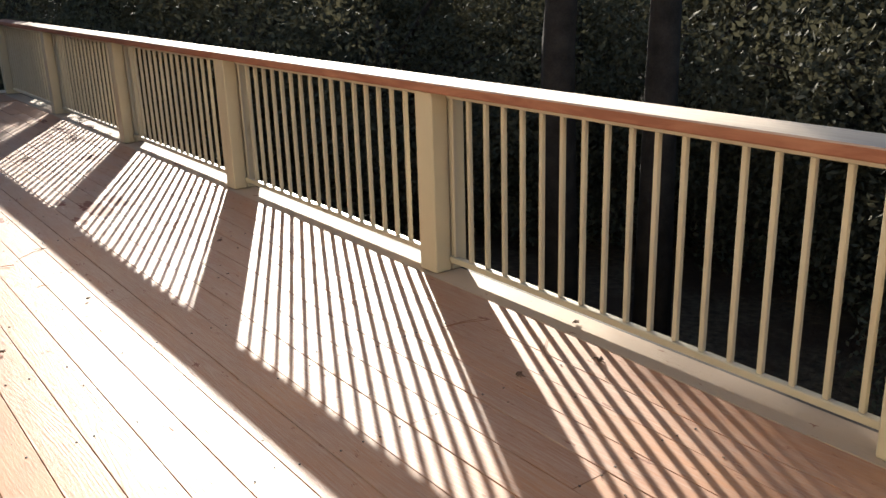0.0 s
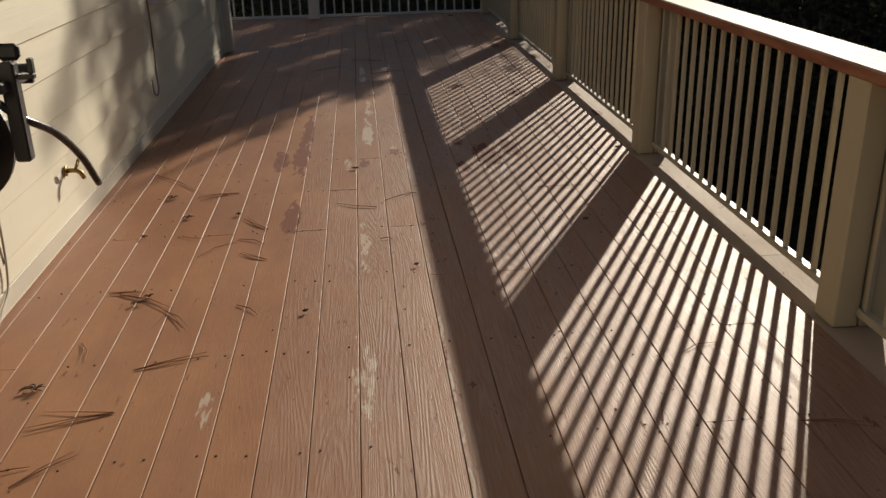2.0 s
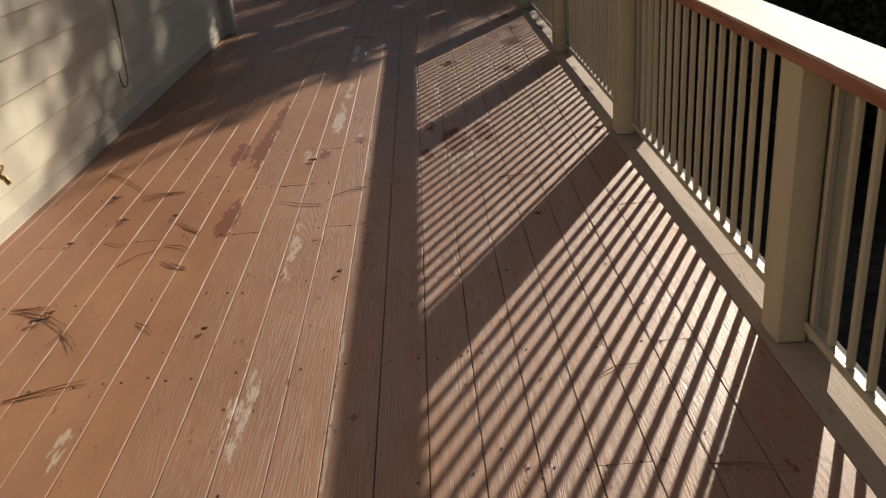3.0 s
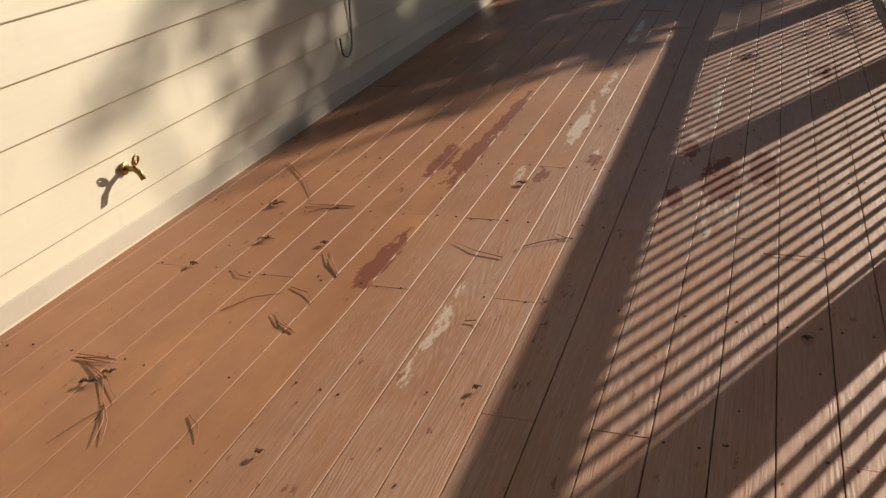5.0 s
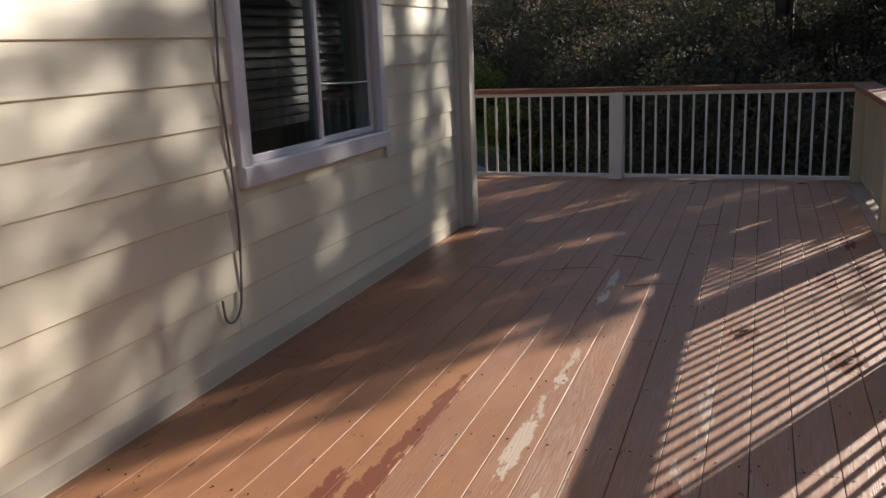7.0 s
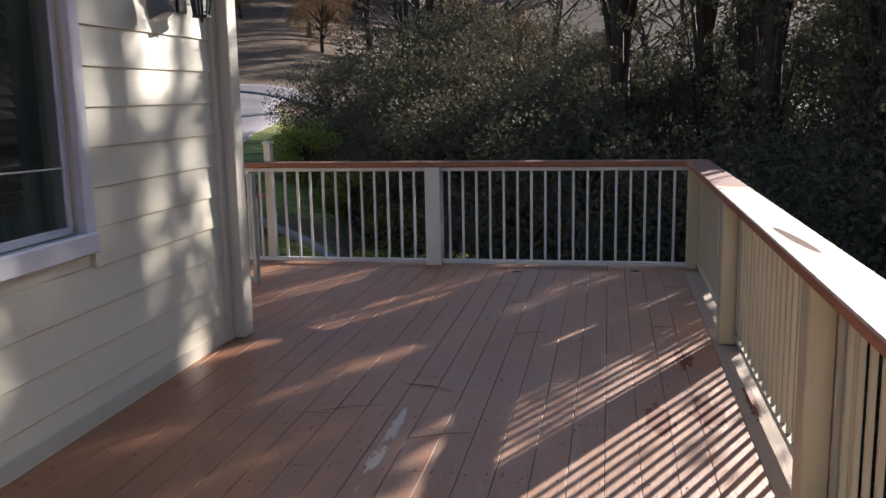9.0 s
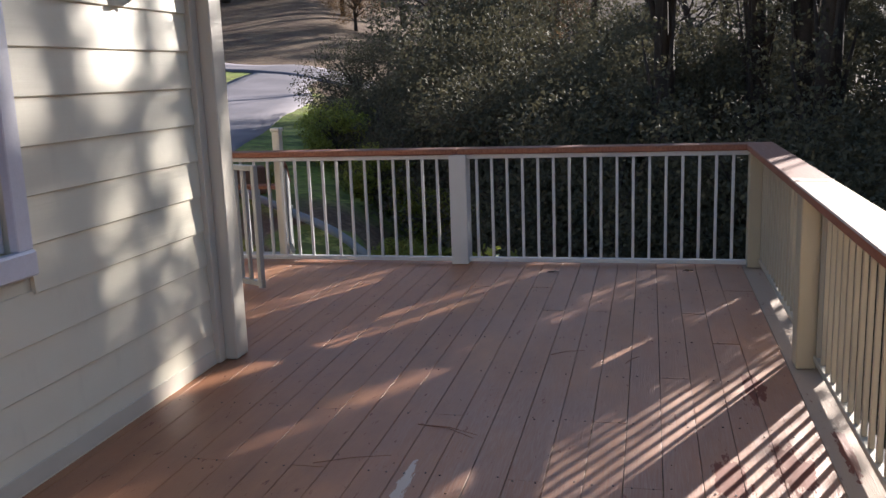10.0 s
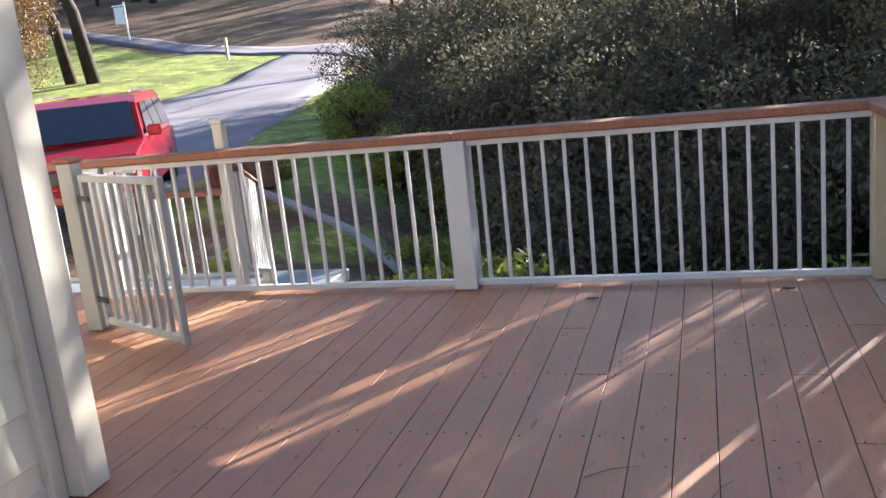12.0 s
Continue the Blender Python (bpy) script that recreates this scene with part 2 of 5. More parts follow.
def ground_material():
    n = Nodes("grass_and_leaf_litter")
    pos = n.add("ShaderNodeNewGeometry").outputs["Position"]
    sep = n.add("ShaderNodeSeparateXYZ")
    n.put(sep.inputs[0], pos)
    x, y = sep.outputs[0], sep.outputs[1]
    edge = n.noise(pos, 0.35, 4)
    fine, mid = n.noise(pos, 9, 6, 0.7), n.noise(pos, 1.4, 4)
    grass = n.mix(n.ramp(fine, 0.35, 0.65), (0.10, 0.15, 0.02), (0.27, 0.31, 0.06))
    grass = n.mix(n.ramp(mid, 0.45, 0.65, 0, 0.7), grass, (0.24, 0.22, 0.07))
    grass = n.mix(n.ramp(n.noise(pos, 3.0, 5, 0.7), 0.56, 0.66, 0, 0.7), grass, (0.10, 0.075, 0.035))
    litter = n.mix(n.ramp(fine, 0.35, 0.65), (0.05, 0.032, 0.02), (0.19, 0.13, 0.075))
    # the lawn lies on both sides of the drive and ends where the woods begin
    along = n.math("ADD", n.math("MULTIPLY", x, -0.5), n.math("MULTIPLY", y, 0.866))
    beyond = n.math("ADD", n.math("MULTIPLY", x, 0.289), n.math("MULTIPLY", y, 0.957))
    lawn = n.math("MULTIPLY", n.ramp(n.math("ADD", beyond, edge), 40.6, 41.0, 1.0, 0.0),
                  n.ramp(n.math("ADD", along, n.math("MULTIPLY", edge, 3)), 20.5, 21.5))
    across = n.math("ADD", n.math("MULTIPLY", x, 0.866), n.math("MULTIPLY", y, 0.5))
    lawn = n.math("MULTIPLY", lawn, n.ramp(n.math("ADD", across, n.math("MULTIPLY", edge, 4)), 11.5, 12.8, 1.0, 0.0))
    broad = n.noise(pos, 0.55, 5, 0.7)
    grass = n.mix(n.ramp(broad, 0.45, 0.56, 0, 0.8), grass, (0.075, 0.085, 0.022))
    grass = n.mix(n.ramp(n.noise(pos, 0.9, 6, 0.75), 0.55, 0.62, 0, 0.6), grass, (0.46, 0.46, 0.12))
    litter = n.mix(n.ramp(n.noise(pos, 0.7, 6, 0.75), 0.45, 0.6), litter, (0.075, 0.042, 0.025))
    def spot(cx, cy, r):
        dx, dy = n.math("SUBTRACT", x, cx), n.math("SUBTRACT", y, cy)
        d = n.math("ADD", n.math("MULTIPLY", dx, dx), n.math("MULTIPLY", dy, dy))
        return n.ramp(n.math("ADD", n.math("DIVIDE", d, r * r), n.math("MULTIPLY", fine, 0.8)), 1.2, 1.5, 1.0, 0.0)
    lawn = n.math("MAXIMUM", lawn, n.math("MAXIMUM", spot(-3.4, 18.7, 0.8), spot(-4.9, 16.6, 0.8)))
    return n.done(n.mix(lawn, litter, grass), 0.85, fine, 0.8, 0.06, 0, 0.2)


def glass_material():
    n = Nodes("dark_window_glass")
    n.bsdf.inputs["Transmission Weight"].default_value = 1.0
    n.bsdf.inputs["IOR"].default_value = 1.5
    wave = n.noise(n.coords("World"), 2.0, 2)
    return n.done((0.55, 0.62, 0.62), 0.02, wave, 0.02, 0.01)


M_DECK = deck_material()
M_SIDING = siding_material()
M_TRIM = wood_paint("cream_trim_paint", (0.60, 0.55, 0.45), (0.36, 0.31, 0.24), wear=0.66)
M_POST = wood_paint("beige_post_paint", (0.47, 0.405, 0.285), (0.30, 0.22, 0.14), wear=0.64)
M_BAL = wood_paint("beige_baluster_paint", (0.45, 0.39, 0.285), (0.32, 0.26, 0.18), wear=0.7)
# end railing's copy of the beige paint, blue skylight of the shade mixed in
M_RAIL_SKYLIT = wood_paint("railing_paint_skylight_tint", (0.56, 0.55, 0.54), (0.36, 0.33, 0.28), wear=0.68)
# worn white paint, greyed so that the gate's deep shade is in the colour
M_GATE = wood_paint("weathered_gate_paint_shade_grey", (0.35, 0.35, 0.34), (0.22, 0.21, 0.19), wear=0.6)
M_CAP = cap_material()
M_VINYL = plain("white_vinyl_window", (0.66, 0.64, 0.68), 0.4, amount=0.08, bump=0.04)
M_GLASS = glass_material()
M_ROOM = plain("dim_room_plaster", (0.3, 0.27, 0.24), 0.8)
M_BLIND = plain("dark_wood_blind", (0.15, 0.09, 0.078), 0.5)
M_CURTAIN = plain("grey_green_curtain", (0.30, 0.36, 0.33), 0.8)
M_RESIN = plain("dark_grey_resin", (0.05, 0.047, 0.045), 0.38, amount=0.25, bump=0.15)
M_HOSE = plain("black_rubber_hose", (0.016, 0.016, 0.017), 0.3, amount=0.2, bump=0.05)
M_BRASS = plain("tarnished_brass", (0.36, 0.25, 0.10), 0.45, 1.0)
M_CORD = plain("off_white_cord", (0.5, 0.45, 0.36), 0.6)
M_CABLE = plain("grey_cable", (0.2, 0.18, 0.16), 0.6)
M_WHITE = plain("white_plastic", (0.75, 0.74, 0.72), 0.4)
M_BLACK = plain("black_painted_metal", (0.012, 0.012, 0.013), 0.4, amount=0.3)
M_NEEDLE = plain("dry_pine_needle", (0.24, 0.095, 0.04), 0.7)
M_LEAF_DRY = plain("dry_curled_leaf", (0.10, 0.05, 0.025), 0.7)
M_NAIL = plain("rusty_nail_head", (0.035, 0.022, 0.016), 0.6)
M_BARK = plain("brown_bark", (0.05, 0.038, 0.029), 0.9, scale=3, amount=0.5, bump=0.8, spec=0.2)
M_ASPHALT = plain("grey_asphalt", (0.13, 0.115, 0.13), 0.8, scale=0.6, amount=0.3, bump=0.3)
M_CONCRETE = plain("bluish_grey_paint", (0.13, 0.15, 0.16), 0.6)
M_EARTH = plain("reddish_brown_soil", (0.13, 0.07, 0.045), 0.9, amount=0.5, bump=0.8)
M_DARKWOOD = plain("dark_under_deck_timber", (0.06, 0.045, 0.035), 0.8)
M_ROOF = plain("brown_shingle", (0.09, 0.07, 0.06), 0.9)
M_CARRED = plain("glossy_red_car_paint", (0.34, 0.012, 0.02), 0.15, 0.4, amount=0.06, bump=0.0)
M_CARGLASS = plain("tinted_car_glass", (0.01, 0.013, 0.016), 0.04, amount=0.05, bump=0.0, spec=0.9)
M_TYRE = plain("black_tyre", (0.015, 0.015, 0.015), 0.8)
M_CHROME = plain("bright_alloy", (0.6, 0.6, 0.6), 0.2, 1.0, amount=0.05, bump=0.0)
M_LAMPLENS = plain("clear_lens", (0.55, 0.55, 0.5), 0.1, amount=0.05, bump=0.0)
M_GROUND = ground_material()
M_OAK = leaf_material("dark_evergreen_leaf", (0.055, 0.052, 0.034), (0.115, 0.105, 0.062), 0.16, 0.85)
# leaf colours raised in place of sun that the oaks keep off the bank
M_SHRUB = leaf_material("yellow_green_leaf", (0.08, 0.10, 0.02), (0.30, 0.32, 0.06), 0.5, 0.4)
M_BROWNLEAF = leaf_material("russet_leaf", (0.06, 0.035, 0.015), (0.17, 0.10, 0.04), 0.3, 0.5)


# ---- mesh helpers ----
def box(bm, x0, x1, y0, y1, z0, z1, bevel=0.0):
    """A box between two corners, with chamfered edges if bevel is set."""
    verts = [bm.verts.new((x, y, z)) for x in (x0, x1) for y in (y0, y1) for z in (z0, z1)]
    faces = [bm.faces.new([verts[i] for i in q]) for q in ((0, 1, 3, 2), (4, 6, 7, 5), (0, 4, 5, 1), (2, 3, 7, 6), (0, 2, 6, 4), (1, 5, 7, 3))]
    if bevel:
        edges = list({e for f in faces for e in f.edges})
        bmesh.ops.bevel(bm, geom=edges, offset=bevel, segments=1, affect="EDGES")
    return bm


def boxmesh(x0, x1, y0, y1, z0, z1, bevel=0.0):
    return box(bmesh.new(), x0, x1, y0, y1, z0, z1, bevel)


def mesh_of(name, bm, material, smooth=False):
    bmesh.ops.recalc_face_normals(bm, faces=bm.faces)
    me = bpy.data.meshes.new(name)
    bm.to_mesh(me)
    bm.free()
    me.materials.append(material)
    if smooth:
        me.polygons.foreach_set("use_smooth", [True] * len(me.polygons))
    return me


def part(name, bm, material, parent=None, label="", smooth=False):
    me = bm if isinstance(bm, bpy.types.Mesh) else mesh_of(name, bm, material, smooth)
    ob = new(name, me)
    ob.parent = parent
    return tagged(ob, label)


def thing(name, at, label, category, group=""):
    ob = new(name)
    ob.matrix_world = at if isinstance(at, Matrix) else pose(*at)
    return tagged(ob, label, category, group)


def tube(bm, pts, radius, sides=8, closed=False):
    """A round tube along a line of points; radius may be a list."""
    pts = [Vector(p) for p in pts]
    rad = radius if isinstance(radius, (list, tuple)) else [radius] * len(pts)
    rings, up = [], Vector((0.13, 0.21, 0.97))
    for i, p in enumerate(pts):
        a = pts[i - 1] if i or closed else p
        b = pts[(i + 1) % len(pts)] if i < len(pts) - 1 or closed else p
        d = (b - a).normalized()
        s = d.cross(up)
        s = s.normalized() if s.length > 0.05 else d.cross(Vector((1, 0, 0))).normalized()
        t = s.cross(d)
        rings.append([bm.verts.new(p + (s * math.cos(k * math.tau / sides) + t * math.sin(k * math.tau / sides)) * rad[i]) for k in range(sides)])
    for i in range(len(rings) - (0 if closed else 1)):
        r, q = rings[i], rings[(i + 1) % len(rings)]
        for k in range(sides):
            bm.faces.new((r[k], r[(k + 1) % sides], q[(k + 1) % sides], q[k]))
    if not closed:
        bm.faces.new(rings[0])
        bm.faces.new(rings[-1])
    return bm


def smooth_line(pts, steps=8):
    """Catmull-Rom through the points."""
    p = [Vector(q) for q in pts]
    p = [p[0] * 2 - p[1]] + p + [p[-1] * 2 - p[-2]]
    out = []
    for i in range(1, len(p) - 2):
        for k in range(steps):
            t = k / steps
            a, b, c, d = p[i - 1], p[i], p[i + 1], p[i + 2]
            out.append(0.5 * (2 * b + (c - a) * t + (2 * a - 5 * b + 4 * c - d) * t * t + (3 * b - a - 3 * c + d) * t ** 3))
    return out + [p[-2]]


def disc(bm, centre, axis, r0, r1, depth, sides=32):
    """A ring or disc of given depth about an axis ('x', 'y', 'z')."""
    c = Vector(centre)
    def at(r, k, h):
        a = k * math.tau / sides
        u, v = r * math.cos(a), r * math.sin(a)
        return c + Vector({"x": (h, u, v), "y": (u, h, v), "z": (u, v, h)}[axis])
    rows = [[bm.verts.new(at(r, k, h)) for k in range(sides)] for r, h in ((max(r0, 0.0005), 0), (r1, 0), (r1, depth), (max(r0, 0.0005), depth))]
    for i in range(4):
        a, b = rows[i], rows[(i + 1) % 4]
        for k in range(sides):
            bm.faces.new((a[k], a[(k + 1) % sides], b[(k + 1) % sides], b[k]))
    return bm


def join(bm, other):
    me = bpy.data.meshes.new("joined")
    other.to_mesh(me)
    other.free()
    bm.from_mesh(me)
    bpy.data.meshes.remove(me)
    return bm


# ---- ground and drive ----
def terrain(x, y):
    """Height of the ground: a bank that rises beyond the drive, a slope that falls away under the trees."""
    dx, dy = x - 1.6, y - 8.0
    r = math.hypot(dx, dy)
    az = math.degrees(math.atan2(dx, dy))
    hill = np.interp(r, [0, 9, 12, 15, 20, 27, 35, 50, 70, 130, 400, 1500], [-2.2, -1.4, -0.85, -0.48, -0.15, 0.3, 0.95, 2.6, 7.5, 24, 40, 46])
    low = np.interp(r, [0, 6, 14, 30, 80, 150, 1500], [-2.4, -2.8, -3.6, -3.0, 4.0, 24, 46])
    w = min(1.0, max(0.0, (az + 24) / 17)) if az > -90 else min(1.0, max(0.0, (-az - 90) / 50))
    w = w * w * (3 - 2 * w)
    near = noise.noise((x * 0.25, y * 0.25, 0)) * 0.15
    return float(hill * (1 - w) + low * w + near)


def build_ground():
    n = 150
    line = [math.sinh(t) for t in np.linspace(-5.6, 5.6, n)]
    line = [v * 1200 / line[-1] for v in line]
    me = bpy.data.meshes.new("ground")
    verts = [(a - 2, b + 14, terrain(a - 2, b + 14)) for a in line for b in line]
    faces = [(i * n + j, (i + 1) * n + j, (i + 1) * n + j + 1, i * n + j + 1) for i in range(n - 1) for j in range(n - 1)]
    me.from_pydata(verts, [], faces)
    me.polygons.foreach_set("use_smooth", [True] * len(me.polygons))
    me.materials.append(M_GROUND)
    return tagged(new("ground", me), "grass lawn and brown leaf litter on sloping ground", kind="structure")


def strip(name, line, widths, material, label, lift=0.05):
    """A road along a line, draped on the ground, with a slightly raised edge."""
    bm, rows = bmesh.new(), []
    pts = smooth_line([(x, y, 0) for x, y in line], 10)
    for i, p in enumerate(pts):
        d = (pts[min(i + 1, len(pts) - 1)] - pts[max(i - 1, 0)]).normalized()
        side = Vector((d.y, -d.x, 0))
        w = float(np.interp(i / (len(pts) - 1), np.linspace(0, 1, len(widths)), widths)) / 2
        rows.append([bm.verts.new((q.x, q.y, terrain(q.x, q.y) + h)) for q, h in
                     [(p + side * w * k, (lift if abs(k) < 1.01 else -0.1)) for k in (-1.03, -1, -0.6, -0.2, 0.2, 0.6, 1, 1.03)]])
    for a, b in zip(rows, rows[1:]):
        for k in range(7):
            bm.faces.new((a[k], a[k + 1], b[k + 1], b[k]))
    return tagged(part(name, bm, material, smooth=True), label, kind="structure")


build_ground()
strip("driveway", [(-12, 12), (-10.3, 19), (-11.4, 26), (-12.6, 32), (-13.4, 38), (-14.9, 43), (-15.8, 49)], [7, 7, 6.2, 5.6, 4.8, 3.6, 3.4], M_ASPHALT,
      "grey asphalt driveway streaked with tree shadows", 0.06)
strip("road", [(-60, 60), (-38, 54.6), (-31, 52.8), (-25, 51.4), (-16, 48.6), (-8, 47.5), (4, 49), (20, 56)], [0.5, 0.7, 1.0, 1.6, 3.4, 3.6, 3.6, 3.6], M_ASPHALT, "pale asphalt road along the foot of the wooded bank", 0.09)


# ---- house ----
WALL_X, WALL_END, TOP = -0.728, 10.40, 3.15
WIN_Y0, WIN_Y1, WIN_Z0, WIN_Z1 = 7.17, 8.875, 0.82, 2.40
LAP = 0.188


def siding_piece(name, length, parent, at, turn=0.0):
    """One lap board: its foot stands 22 mm proud of its head."""
    key = (name, round(length, 3))
    if key not in siding_piece.made:
        bm = bmesh.new()
        prof = [(0.004, 0.0), (0.021, 0.0), (0.024, 0.004), (0.012, LAP + 0.012), (0.004, LAP + 0.012)]
        ends = [[bm.verts.new((u, yy, z)) for u, z in prof] for yy in (0.0015, length - 0.0015)]
        for k in range(5):
            bm.faces.new((ends[0][k], ends[0][(k + 1) % 5], ends[1][(k + 1) % 5], ends[1][k]))
        bm.faces.new(ends[0])
        bm.faces.new(ends[1][::-1])
        siding_piece.made[key] = mesh_of(name, bm, M_SIDING)
    ob = new(name, siding_piece.made[key])
    ob.parent = parent
    ob.matrix_local = pose(*at, 0, 0, turn)
    return ob


siding_piece.made = {}


def build_wall():
    bm = bmesh.new()
    x0, x1 = WALL_X - 0.16, WALL_X
    gy0, gy1, gz0, gz1 = WIN_Y0 + 0.09, WIN_Y1 - 0.07, WIN_Z0 + 0.09, WIN_Z1 - 0.09
    box(bm, x0, x1, -3.5, gy0, -0.3, TOP)
    box(bm, x0, x1, gy1, WALL_END, -0.3, TOP)
    box(bm, x0, x1, gy0, gy1, -0.3, gz0)
    box(bm, x0, x1, gy0, gy1, gz1, TOP)
    wall = tagged(part("wall_east", bm, M_SIDING), "cream painted lap siding wall of a house, dappled by tree shade", kind="structure")
    z = -0.011
    row = 0
    while z < TOP - 0.1:
        cuts = [-3.5, (0.6, 2.43, 1.5)[row % 3], 7.075, WALL_END - 0.10]
        if z + LAP > WIN_Z0 + 0.02 and z < WIN_Z1:
            spans = [(cuts[0], cuts[1]), (cuts[1], WIN_Y0), (WIN_Y1, cuts[3])]
        else:
            spans = [(cuts[0], cuts[1]), (cuts[1], cuts[2]), (cuts[2], cuts[3])]
        for a, b in spans:
            siding_piece("lap_board", b - a, wall, (WALL_X, a, z))
        z += LAP
        row += 1
    part("skirt_board", boxmesh(WALL_X, WALL_X + 0.0262, -3.5, WALL_END - 0.1, 0.008, 0.085, 0.001), M_TRIM, wall)
    # the return wall beyond the corner
    bm = boxmesh(-9.0, WALL_X - 0.16, WALL_END - 0.16, WALL_END, -2.5, TOP)
    north = tagged(part("wall_north", bm, M_SIDING), "cream painted lap siding on the end wall of the house", kind="structure")
    for k in range(16):
        siding_piece("lap_board", 4.0, north, (WALL_X - 0.05, WALL_END, -0.011 + k * LAP), 90)
        siding_piece("lap_board", 4.0, north, (WALL_X - 4.05, WALL_END, -0.011 + k * LAP), 90)
    # corner post
    bm = boxmesh(-0.755, -0.612, WALL_END - 0.085, WALL_END + 0.055, 0.004, TOP, 0.006)
    box(bm, WALL_X, -0.68, WALL_END - 0.16, WALL_END - 0.09, 0.004, TOP, 0.003)
    tagged(part("trim", bm, M_TRIM), "cream painted corner post with a vertical groove", kind="structure")
    tagged(part("wall_south", boxmesh(-9.0, WALL_X - 0.16, -3.5, -3.34, -2.5, TOP), M_SIDING), "plain cream house wall", kind="structure")
    roof = boxmesh(-9.3, WALL_X + 0.3, -3.9, WALL_END + 0.35, TOP, TOP + 0.16, 0.01)
    tagged(part("roof", roof, M_ROOF), "brown shingle eave of the house", kind="structure")


def build_window():
    frame_ob = new("window_1")
    tagged(frame_ob, "white vinyl sliding window with dark glass and a blind inside", kind="structure")
    y0, y1, z0, z1 = WIN_Y0, WIN_Y1, WIN_Z0, WIN_Z1
    X = WALL_X
    bm = bmesh.new()
    box(bm, X, X + 0.04, y0, y0 + 0.1, z0 + 0.1, z1 - 0.1, 0.004)
    box(bm, X, X + 0.04, y1 - 0.085, y1, z0 + 0.1, z1 - 0.1, 0.004)
    box(bm, X, X + 0.04, y0, y1, z1 - 0.1, z1, 0.004)
    part("window_trim", bm, M_VINYL, frame_ob)
    part("window_sill", boxmesh(X, X + 0.055, y0, y1, z0, z0 + 0.1, 0.008), M_VINYL, frame_ob)
    gy0, gy1, gz0, gz1 = y0 + 0.1, y1 - 0.085, z0 + 0.1, z1 - 0.1
    mid = 8.03
    for a, b, off in ((gy0, mid + 0.02, 0.012), (mid - 0.02, gy1, -0.022)):
        bm = bmesh.new()
        x0, x1 = X - 0.03 + off, X + 0.002 + off
        w = 0.036
        box(bm, x0, x1, a, a + w, gz0 + w, gz1 - w, 0.003)
        box(bm, x0, x1, b - w, b, gz0 + w, gz1 - w, 0.003)
        box(bm, x0, x1, a, b, gz0, gz0 + w, 0.003)
        box(bm, x0, x1, a, b, gz1 - w, gz1, 0.003)
        sash = part("sash", bm, M_VINYL, frame_ob)
        part("pane", boxmesh(x0 + 0.012, x0 + 0.017, a + w, b - w, gz0 + w, gz1 - w), M_GLASS, sash).visible_shadow = False
    # room behind
    bm = bmesh.new()
    box(bm, X - 3.2, X - 3.1, y0 - 1.5, y1 + 1.5, 0.0, 2.7)
    box(bm, X - 3.1, X - 0.17, y0 - 1.6, y0 - 1.5, 0.0, 2.7)
    box(bm, X - 3.1, X - 0.17, y1 + 1.4, y1 + 1.5, 0.0, 2.7)
    box(bm, X - 3.1, X - 0.17, y0 - 1.5, y1 + 1.4, -0.1, 0.0)
    box(bm, X - 3.1, X - 0.17, y0 - 1.5, y1 + 1.4, 2.6, 2.7)
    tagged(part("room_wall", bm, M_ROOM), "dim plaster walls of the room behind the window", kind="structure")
    blind = thing("window_blind", (X - 0.10, 7.75, 2.32), "dark wooden slatted blind hanging inside the window", "blind")
    slat = boxmesh(-0.022, 0.022, -0.22, 0.95, -0.0015, 0.0015)
    me = mesh_of("slat", slat, M_BLIND)
    for k in range(26):
        s = part("slat", me, None, blind)
        s.matrix_local = pose(0, -0.15, -k * 0.05, 0, 62, 0)
    part("head_rail", boxmesh(-0.03, 0.03, -0.38, 0.80, 0.03, 0.08, 0.004), M_BLIND, blind)
    part("cord", tube(bmesh.new(), [(0.025, 0, 0.03), (0.025, 0, -1.28)], 0.002, 5), M_CABLE, blind)
    bm = bmesh.new()
    pts = [(X - 0.16 - 0.02 * math.sin(k * 1.3), 8.38 + k * 0.035) for k in range(14)]
    v = [[bm.verts.new((x, y, z)) for z in (0.9, 2.4)] for x, y in pts] + [[bm.verts.new((x - 0.006, y, z)) for z in (0.9, 2.4)] for x, y in pts[::-1]]
    for a, b in zip(v, v[1:] + v[:1]):
        bm.faces.new((a[0], b[0], b[1], a[1]))
    tagged(part("curtain", bm, M_CURTAIN, smooth=True), "grey-green pleated curtain inside the window", "curtain")


build_wall()
build_window()

# ---- deck frame ----
RAIL_X, END_Y = 2.335, 12.85
bm = bmesh.new()
for k in range(27):
    box(bm, -0.70, 2.488, -2.53 + k * 0.61 - 0.61, -2.49 + k * 0.61 - 0.61, -0.24, -0.042)
for k in range(5):
    box(bm, -5.2, -0.72, 10.62 + k * 0.61, 10.66 + k * 0.61, -0.24, -0.042)
box(bm, 2.489, 2.53, -3.2, 13.03, -0.27, -0.002)
box(bm, -5.2, 2.489, 13.03, 13.07, -0.27, -0.006)
deck = tagged(part("floor", bm, M_DARKWOOD), "raised deck of long brown painted boards, worn and stained", kind="structure")
bm = bmesh.new()
for yy in (-2.5, 1.2, 5.0, 8.8, 12.6):
    for xx in (-0.4, 2.3):
        box(bm, xx, xx + 0.14, yy, yy + 0.14, -4.2, -0.24)
tagged(part("deck_pier", bm, M_DARKWOOD), "dark timber posts that carry the deck", kind="structure")


